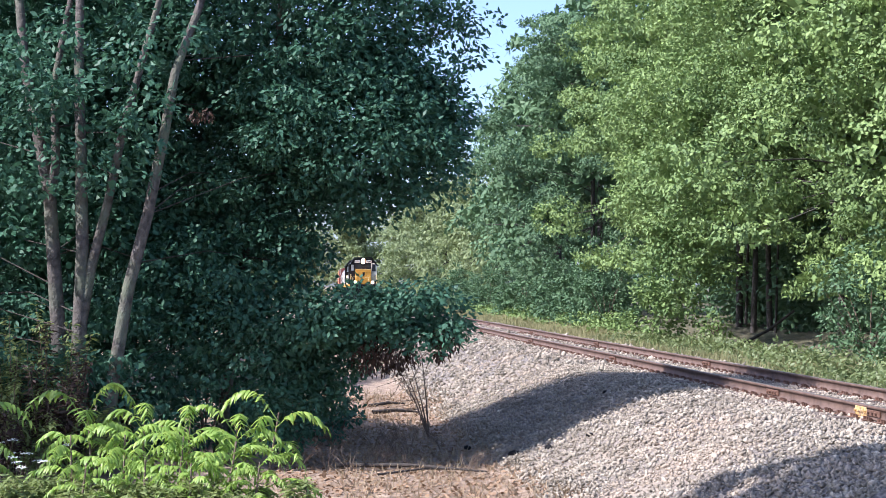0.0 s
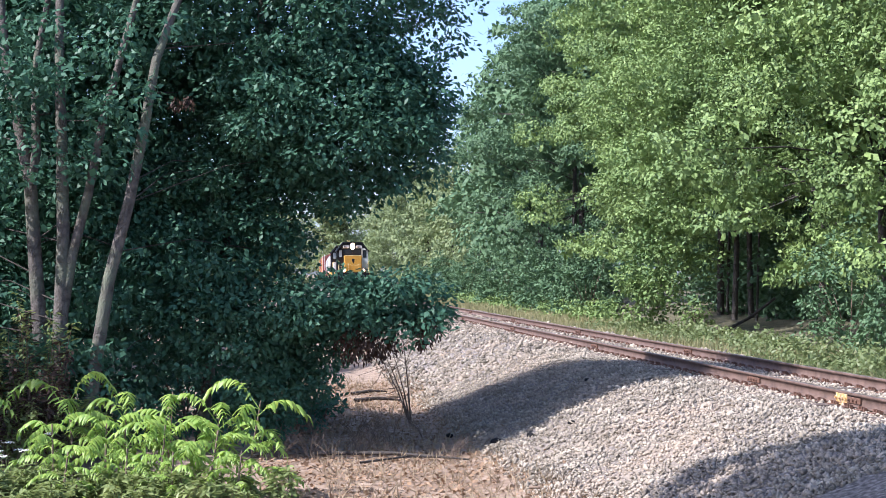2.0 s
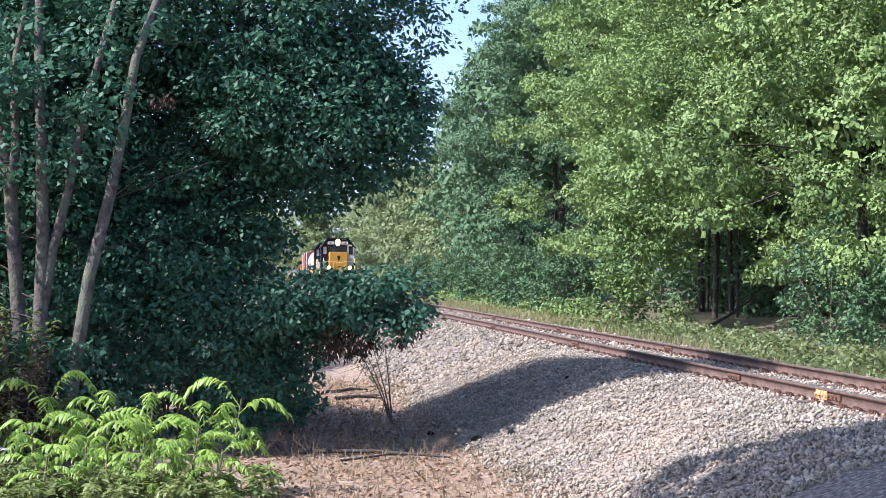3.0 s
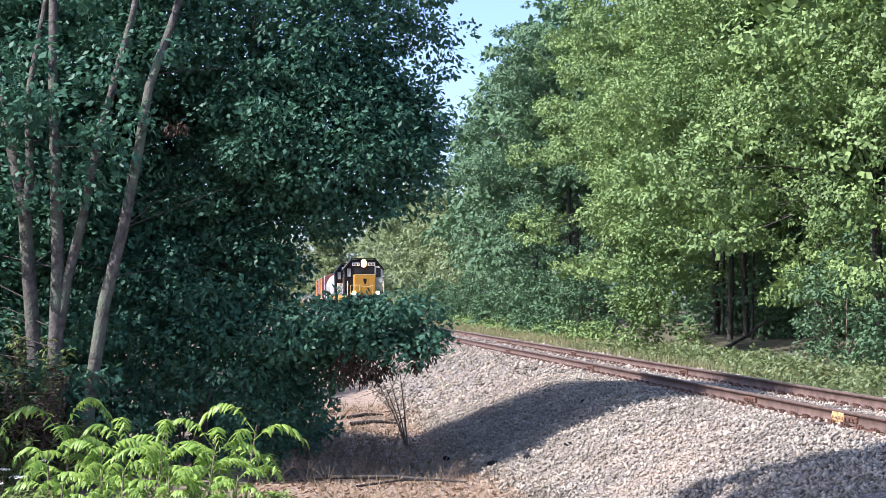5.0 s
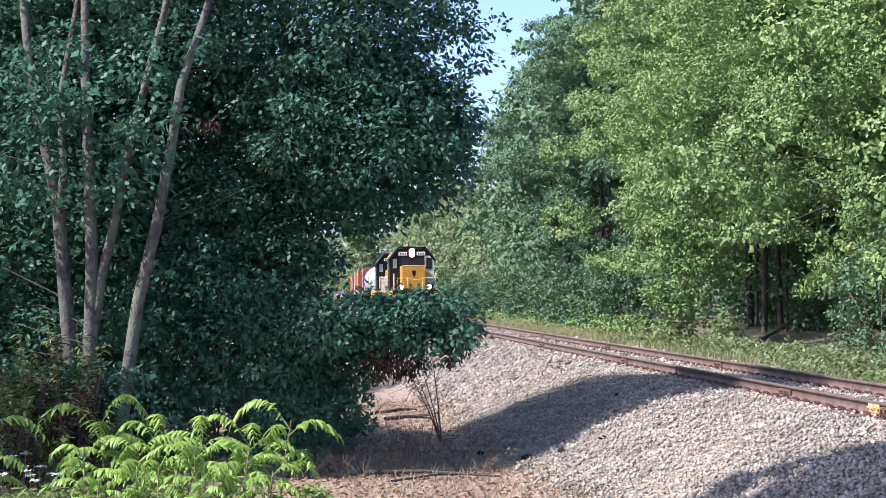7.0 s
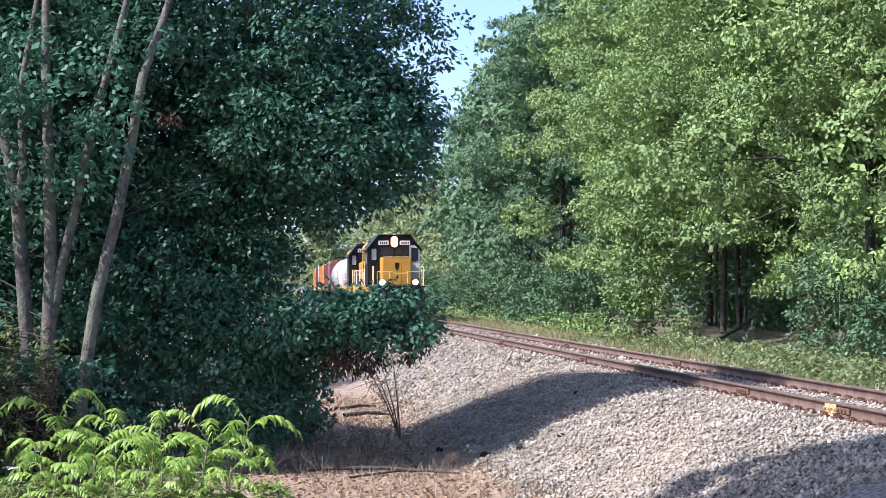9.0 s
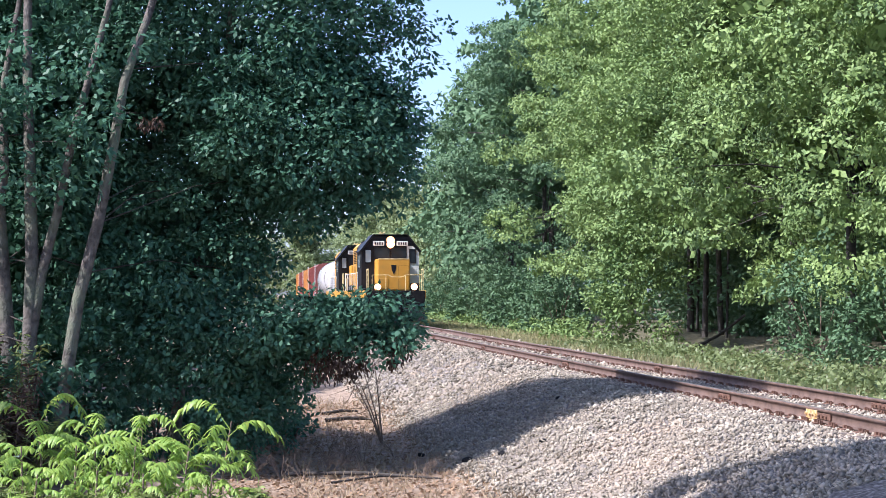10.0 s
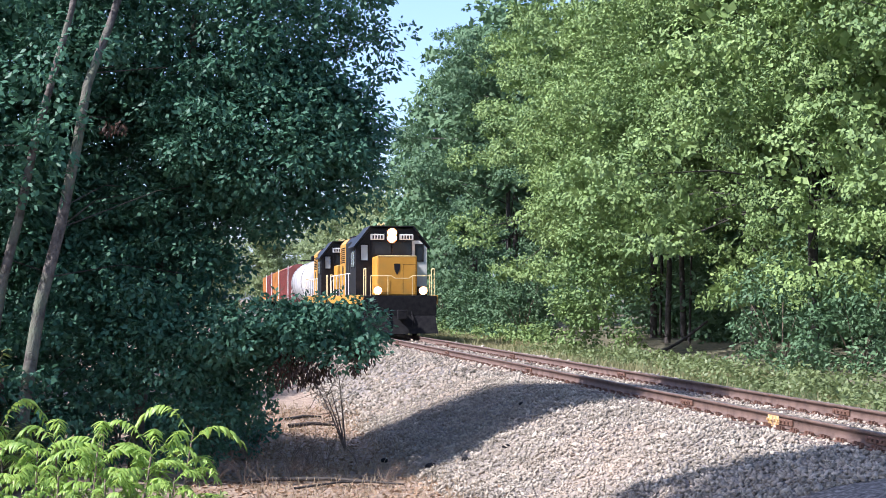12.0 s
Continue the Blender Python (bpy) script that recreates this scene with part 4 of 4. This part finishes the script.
def leaflet_mesh():
    """A drooping pointed leaflet along +y, folded at its midrib."""
    row = [(0.0, 0.04, 0.0), (0.12, 0.125, 0.01), (0.4, 0.15, -0.02), (0.72, 0.095, -0.14), (1.0, 0.0, -0.34)]
    vs, fs = [], []
    for y, w, z in row:
        vs += [(-w, y, z - w * 0.35), (0, y, z), (w, y, z - w * 0.35)]
    for i in range(len(row) - 1):
        for j in (0, 1):
            fs.append((i * 3 + j, i * 3 + j + 1, i * 3 + j + 4, i * 3 + j + 3))
    me = solid(vs, fs)
    me.materials.append(LEAF_SUMAC)
    return me


LEAFLET = leaflet_mesh()


def sumac(at, seed, fronds, size, lean):
    """Stem with arching leaves of many paired leaflets."""
    rng = np.random.default_rng(seed)
    root = tagged(new("sumac"), "young bright green sumac with long feathery leaves", "shrub", "sumacs in the foreground")
    root.matrix_basis = pose(*at)
    h = 1.0 * size
    link("stem", tubes([([(0, 0, -0.1), (lean * 0.3, 0, h * 0.5), (lean * 0.6, 0.05, h)], [0.02, 0.016, 0.01])], 6), TWIG, root)
    for i in range(fronds):
        a = i * 2.4 + rng.uniform(-0.4, 0.4)
        z0 = h * (0.16 + 0.84 * i / fronds)
        ln = rng.uniform(0.5, 0.8) * size
        rise = rng.uniform(0.5, 1.35) * (0.5 + 0.6 * i / fronds)
        d = Vector((math.cos(a), math.sin(a) * 0.8, 0))
        base = Vector((lean * 0.6 * z0 / h, 0, z0))
        axis = lambda t: base + d * ln * t + Vector((0, 0, 1)) * ln * (rise * 1.5 * t - (0.35 + rise * 1.15) * t * t)
        fr = link("frond", tubes([([tuple(axis(t)) for t in (0, 0.3, 0.6, 1.0)], [0.008, 0.006, 0.004, 0.002])], 5), LEAF_SUMAC, root)
        pairs = 13
        for k in range(pairs + 1):
            t = 0.16 + 0.84 * k / pairs
            tan = (axis(t + 0.03) - axis(t)).normalized()
            side = tan.cross(Vector((0, 0, 1))).normalized()
            for s in ((-1, 1) if k < pairs else (0,)):
                way = (side * s + tan * (0.4 if s else 1) + Vector((0, 0, -0.4 if s else -0.2)) + Vector(rng.normal(size=3)) * 0.24).normalized()
                up = (Vector((0, 0, 1)) + side * s * 0.4 + Vector(rng.normal(size=3)) * 0.12)
                xa = way.cross(up).normalized()
                up = xa.cross(way)
                e = 0.15 * size * (0.55 + 0.5 * math.sin(math.pi * min(t, 0.9))) * rng.uniform(0.85, 1.15)
                lf = link("leaflet", LEAFLET, None, fr)
                q = axis(t)
                lf.matrix_basis = Matrix(((xa.x * e, way.x * e, up.x * e, q.x), (xa.y * e, way.y * e, up.y * e, q.y), (xa.z * e, way.z * e, up.z * e, q.z), (0, 0, 0, 1)))


for i, (x, y, s, n, l) in enumerate([(-5.6, 21.3, 1.08, 12, -0.2), (-4.9, 21.0, 1.0, 11, 0.0), (-4.4, 21.2, 0.98, 11, 0.1), (-3.8, 21.0, 0.95, 11, 0.2), (-3.4, 21.4, 1.05, 10, 0.3), (-5.0, 20.4, 0.85, 10, 0.0), (-4.3, 20.3, 0.85, 10, 0.1), (-3.7, 20.3, 0.8, 10, 0.2), (-7.1, 20.9, 0.95, 9, -0.1), (-5.6, 20.3, 0.85, 10, -0.1), (-4.6, 19.8, 0.7, 9, 0.0), (-5.3, 19.5, 0.62, 9, 0.1), (-4.0, 19.6, 0.62, 9, 0.0), (-3.3, 20.0, 0.6, 9, 0.1)]):
    sumac((x, y, G + 0.05), 70 + i, n, s * 1.12, l)


def weed(at, seed, h, leaf, label, stems=4):
    rng = np.random.default_rng(seed)
    root = tagged(new("weed"), label, "weed", "tall weeds at the bank")
    root.matrix_basis = pose(*at)
    P, st = [], []
    for i in range(stems):
        b = rng.normal(size=2) * 0.15
        t = b + rng.normal(size=2) * 0.22
        hh = h * rng.uniform(0.65, 1.0)
        st.append(([(b[0], b[1], -0.1), ((b[0] + t[0]) / 2, (b[1] + t[1]) / 2, hh * 0.5), (t[0], t[1], hh)], [0.012, 0.009, 0.004]))
        for u in np.linspace(0.25, 1.0, 16):
            q = b + (t - b) * u
            P.append((q[0], q[1], hh * u))
    for one in st:
        link("stem", tubes([one], 5), TWIG, root)
    P = np.repeat(np.array(P), 7, 0) + rng.normal(size=(len(P) * 7, 3)) * 0.035
    w = rng.normal(size=P.shape) * np.array([1, 1, 0.3]) + np.array([0, 0, -0.1])
    v, f = leaves(rng, P, w, np.array([0, 0, 1.0]) + rng.normal(size=P.shape) * 0.3, 0.13, 0.04, True)
    link("foliage", solid(v, f), leaf, root)


for i, (x, y, h) in enumerate([(-7.3, 24.0, 2.5), (-7.0, 24.2, 2.7), (-7.5, 23.6, 2.1), (-6.8, 23.8, 2.0), (-7.6, 24.2, 2.4), (-7.5, 24.2, 1.7), (-6.6, 25.6, 1.6), (-6.3, 24.4, 1.3), (-8.4, 26.0, 2.2), (-7.0, 23.8, 1.4), (-7.8, 24.6, 1.9), (-6.8, 23.2, 1.1), (-7.4, 22.8, 1.2)]):
    weed((x, y, G), 90 + i, h, LEAF_WEED if i % 3 else LEAF_DRY, "tall green weed with narrow leaves" if i % 3 else "withered brown weed with curled dry leaves", 5)


rng0 = np.random.default_rng(17)
for i in range(26):
    weed((rng0.uniform(-6.6, -2.6), rng0.uniform(18.8, 20.6), G), 200 + i, rng0.uniform(0.3, 0.6), LEAF_WEED, "low green weed among the sumacs", 6)


def lace(at, seed):
    rng = np.random.default_rng(seed)
    root = tagged(new("wild_carrot"), "white flat-topped wild carrot flower on a thin stem", "flower", "wild carrots")
    root.matrix_basis = pose(*at)
    h = rng.uniform(0.45, 0.75)
    link("stem", tubes([([(0, 0, -0.05), (0.02, 0, h * 0.5), (0.03, 0.02, h)], [0.005, 0.004, 0.003])], 5), LEAF_WEED, root)
    n = 40
    a, r = rng.uniform(0, 6.28, n), 0.07 * np.sqrt(rng.uniform(0, 1, n))
    P = np.stack([0.03 + r * np.cos(a), 0.02 + r * np.sin(a), np.full(n, h) + rng.normal(size=n) * 0.008], 1)
    v, f = leaves(rng, P, rng.normal(size=P.shape) * np.array([1, 1, 0.1]), np.tile([0, 0, 1.0], (n, 1)), 0.028, 0.024, True)
    link("flower_head", solid(v, f), PETAL, root)


rng0 = np.random.default_rng(5)
for i in range(14):
    lace((rng0.uniform(-7.2, -5.8), rng0.uniform(20.0, 22.0), G + 0.05), 120 + i)


def twig_bush(at, seed, h, n, label, name="dead_shrub", spread=0.5, r0=0.016, twigs=7, reach=0.16):
    rng = np.random.default_rng(seed)
    root = tagged(new(name), label, "shrub", "dry shrubs at the foot of the bank")
    root.matrix_basis = pose(*at)
    for i in range(n):
        a = rng.uniform(0, 6.28)
        d = np.array([math.cos(a), math.sin(a)]) * spread * rng.uniform(0.3, 1)
        hh = h * rng.uniform(0.65, 1.0)
        main = [(0, 0, -0.08), (d[0] * 0.35, d[1] * 0.35, hh * 0.4), (d[0] * 0.7, d[1] * 0.7, hh * 0.75), (d[0], d[1], hh)]
        st = [(main, [r0, r0 * 0.75, r0 * 0.5, r0 * 0.25])]
        for j in range(twigs):
            u = rng.uniform(0.3, 0.95)
            b = np.array([d[0] * u, d[1] * u, hh * u])
            e = b + rng.normal(size=3) * h * reach + np.array([0, 0, h * 0.1])
            st.append(([tuple(b), tuple((b + e) / 2 + rng.normal(size=3) * 0.02), tuple(e)], [r0 * 0.4, r0 * 0.3, r0 * 0.15]))
        link("branch", tubes(st, 5), TWIG, root)


twig_bush((-1.85, 31.6, -1.33), 140, 1.7, 4, "bare dead sapling with thin branches on the ballast's foot", spread=1.0, r0=0.018, twigs=9, reach=0.17)
rng0 = np.random.default_rng(8)
for i in range(16):
    twig_bush((rng0.uniform(-3.6, -0.9), rng0.uniform(25, 29.5), -1.33), 150 + i, rng0.uniform(0.25, 0.6), 5, "dry tangle of thin brown stems", spread=0.4, r0=0.007)

# dry grass, straw and fallen sticks
def blades(name, seed, n, o0, o1, y0, y1, h, leaf, label, lie=0.4, width=0.012):
    rng = np.random.default_rng(seed)
    o, y = rng.uniform(o0, o1, n), y0 + (y1 - y0) * rng.uniform(0, 1, n) ** 1.3
    P = np.array([tuple(beside(b, a, level(a, b) - 0.02)) for a, b in zip(o, y)])
    w = np.array([0, 0, 1.0]) + rng.normal(size=P.shape) * lie
    v, f = leaves(rng, P, w, rng.normal(size=P.shape) + np.array([0, -1.5, 0]), h, width, False)
    return tagged(link(name, solid(v, f), leaf), label, "grass", kind="stuff")


rng0 = np.random.default_rng(31)
for i, y in enumerate([38, 42, 46, 82, 85, 88, 90, 96, 102, 109, 117, 126, 136, 146, 156, 168, 182, 200]):
    edge_bush(y, rng0.uniform(7.6, 9.0) + (0.6 if y < 50 else 0), 300 + i, rng0.uniform(1.7, 2.3), rng0.uniform(2.6, 4.2), 80)
for i, (y, off) in enumerate([(75, 20), (81, 19), (87, 20), (66, 23), (70, 24), (76, 25), (93, 21), (60, 24), (82, 25)]):
    edge_bush(y, off, 330 + i, 2.6, 4.6, 110)

blades("dry_grass", 160, 5000, -7.6, -4.6, 20, 45, 0.22, STRAW, "thin dry straw and stems on bare earth", 1.3, 0.014)


def litter(name, seed, n, o0, o1, y0, y1, size, leaf, label, category):
    """Curled dead leaves and chips lying flat on the earth."""
    rng = np.random.default_rng(seed)
    o, y = rng.uniform(o0, o1, n), y0 + (y1 - y0) * rng.uniform(0, 1, n) ** 1.3
    P = np.array([tuple(beside(b, a, level(a, b) + 0.015)) for a, b in zip(o, y)])
    v, f = leaves(rng, P, rng.normal(size=P.shape) * np.array([1, 1, 0.3]), np.array([0, 0, 1.0]) + rng.normal(size=P.shape) * 0.5, size, size * 0.6, True)
    return tagged(link(name, solid(v, f), leaf), label, category, kind="stuff")


litter("leaf_litter", 180, 9000, -8.5, -4.2, 19, 44, 0.085, LITTER, "curled tan and brown dead leaves on the earth", "leaf litter")
blades("verge_grass", 161, 26000, 2.6, 6.2, 40, 150, 0.5, GRASS, "tall tan and green grass beside the track", 0.35, 0.035)
blades("verge_grass", 162, 12000, 2.4, 5.6, 16, 60, 0.38, GRASS, "tall tan and green grass beside the track", 0.45, 0.02)


def verge(name, seed, clumps, o0, o1, y0, y1, h, leaf, size, label):
    rng = np.random.default_rng(seed)
    o, y = rng.uniform(o0, o1, clumps), rng.uniform(y0, y1, clumps)
    c = np.array([tuple(beside(b, a, level(a, b) + h * rng.uniform(0.15, 1.0) * (0.55 + 0.45 * smooth(o0, o0 + 2.5, a)))) for a, b in zip(o, y)])
    v, f = clump_leaves(rng, c, rng.uniform(0.15, 0.4, clumps), 34, size, size * 0.6, 0.7, 0.2, False)
    return tagged(link(name, solid(v, f), leaf), label, "vines", kind="stuff")


verge("verge_vines", 170, 1000, 3.0, 5.9, 20, 62, 0.62, LEAF_VINE, 0.13, "low tangle of pale green vines and weeds")
verge("verge_vines", 171, 260, 5.4, 8.0, 70, 140, 0.9, LEAF_SUN, 0.2, "green shrubs along the edge of the wood")

for i in range(16):
    y, o = rng0.uniform(22, 40), rng0.uniform(-5.3, -3.2)
    p = beside(y, o, level(o, y) + 0.07)
    a, ln = rng0.uniform(-0.5, 0.9), rng0.uniform(0.4, 1.6)
    b = p + Vector((math.cos(a), math.sin(a), 0.02)) * ln
    st = tubes([([p, p.lerp(b, 0.5) + Vector((0, 0.06, 0.03)), b], [0.022, 0.016, 0.008])], 6)
    tagged(link("fallen_branch", st, TWIG), "dry fallen branch lying on the ballast", "branch", "fallen branches")
for a, b, r in (((-3.0, 25.9), (-0.6, 25.2), 0.035), ((-2.2, 24.6), (-0.9, 25.6), 0.02), ((-3.4, 36.5), (-2.4, 36.9), 0.05), ((-3.7, 39), (-2.9, 39.6), 0.05)):
    za, zb = (level(q[0] - mid(q[1]), q[1]) + 0.06 for q in (a, b))
    st = tubes([([(*a, za), ((a[0] + b[0]) / 2, (a[1] + b[1]) / 2 + 0.08, (za + zb) / 2 + 0.04), (*b, zb)], [r, r * 0.8, r * 0.4])], 7)
    tagged(link("fallen_branch", st, BARK_DARK), "dark dead branch at the foot of the bank", "branch", "fallen branches")
for x, y, s in ((0.98, 25.6, 0.06), (1.4, 29.6, 0.06), (0.35, 25.9, 0.07), (-0.2, 26.4, 0.09), (-1.0, 28.4, 0.07)):
    o = (x - mid(y))
    bm = bmesh.new()
    bmesh.ops.create_icosphere(bm, subdivisions=2, radius=s)
    for v in bm.verts:
        v.co *= 1 + 0.35 * noise.noise(v.co * 9 + Vector((x, y, 0)))
        v.co.z *= 0.7
    me = bpy.data.meshes.new("stone")
    bm.to_mesh(me)
    bm.free()
    st = tagged(link("dark_stone", me, UNDER), "dark lump of slag on the pale ballast", "stone", "dark stones")
    st.location = (x, y, level(o, y) + 0.09)

# fallen trunk, stems of the hollow and ivy on the far side
for y, o, r, top in ((63.5, 11.0, 0.09, 7), (58, 11.6, 0.1, 7), (71, 12, 0.12, 8)):
    p = beside(y, o, level(o, y))
    st = tagged(new("sapling"), "slim straight trunk in the dark under the trees", "tree", "saplings in the wood")
    st.matrix_basis = pose(*p)
    link("trunk", tubes([([(0, 0, -0.2), (0.1, 0, top / 2), (0, 0.1, top)], [r * 0.6, r * 0.5, r * 0.4])], 8), BARK_DARK, st)
p = beside(58.5, 8.3, level(8.3, 58.5))
tagged(link("fallen_log", tubes([([p, p + Vector((0.9, 0.4, 0.45)), p + Vector((1.9, 0.9, 1.15))], [0.06, 0.055, 0.045])], 8), BARK_DARK), "thin fallen trunk leaning out of the wood", "log")
bush("ivy_shrub", tuple(beside(60, 7.6, level(7.6, 60))), 180, 0.5, 1.3, 26, LEAF_SUN, "pale leafy sapling before the dark wood", 0.2, 0.1, 12)

# ---- ties and tie plates: pieces of the track ----
tie_mesh = bpy.data.meshes.new("tie")
bm = boxes((-1.3, 1.3, -0.115, 0.115, -0.37, -0.19), bevel=0.012)
bm.to_mesh(tie_mesh)
bm.free()
tie_mesh.materials.append(TIE)
plate_mesh = bpy.data.meshes.new("tie_plate")
bm = boxes((-0.18, 0.18, -0.095, 0.095, -0.192, -0.172))
for s in (-1, 1):
    for q in (-0.055, 0.055):
        box(bm, s * 0.095 - 0.022, s * 0.095 + 0.022, q - 0.02, q + 0.02, -0.175, -0.135)
    box(bm, s * 0.1 - 0.02, s * 0.1 + 0.02, 0.13, 0.165, -0.2, -0.14)
bm.to_mesh(plate_mesh)
bm.free()
plate_mesh.materials.append(RUST)
for i in range(150):
    y = 10 + 0.5 * i
    tilt = heading(y) + 1.2 * math.sin(i * 7.3)
    tie = link("tie", tie_mesh, None, track)
    p = beside(y, 0.05 * math.sin(i * 3.7))
    tie.matrix_basis = pose(p.x, p.y, 0.012 * math.sin(i * 5.1), 0, 0, tilt)
    if y < 62:
        for off in (-0.7525, 0.7525):
            p = beside(y, off)
            link("tie_plate", plate_mesh, None, track).matrix_basis = pose(p.x, p.y, 0, 0, 0, tilt)

# ---- what moves ----


def front(t):
    """Where the lead cab's front stands along the track, slowing from 10.2 to 8.2 metres a second."""
    return 180.0 - 10.22 * t + 0.088 * t * t


def motions():
    for thing, back in TRAIN:
        rows = []
        for i in range(25):
            t = i * 0.5
            y = front(t) + back * math.cos(math.atan(slope(front(t) + back)))
            rows.append((t, pose(mid(y), y, 0, 0, 0, heading(y))))
        walk(thing, rows)
    for loco in (lead, second):
        for ws in [o for o in loco.children if o.name.startswith("wheelset")]:
            at = ws.matrix_basis.translation.copy()
            walk(ws, [(i / 15, pose(*at, -math.degrees((front(0) - front(i / 15)) * 1.012 / 0.5), 0, 0)) for i in range(181)])


motions()
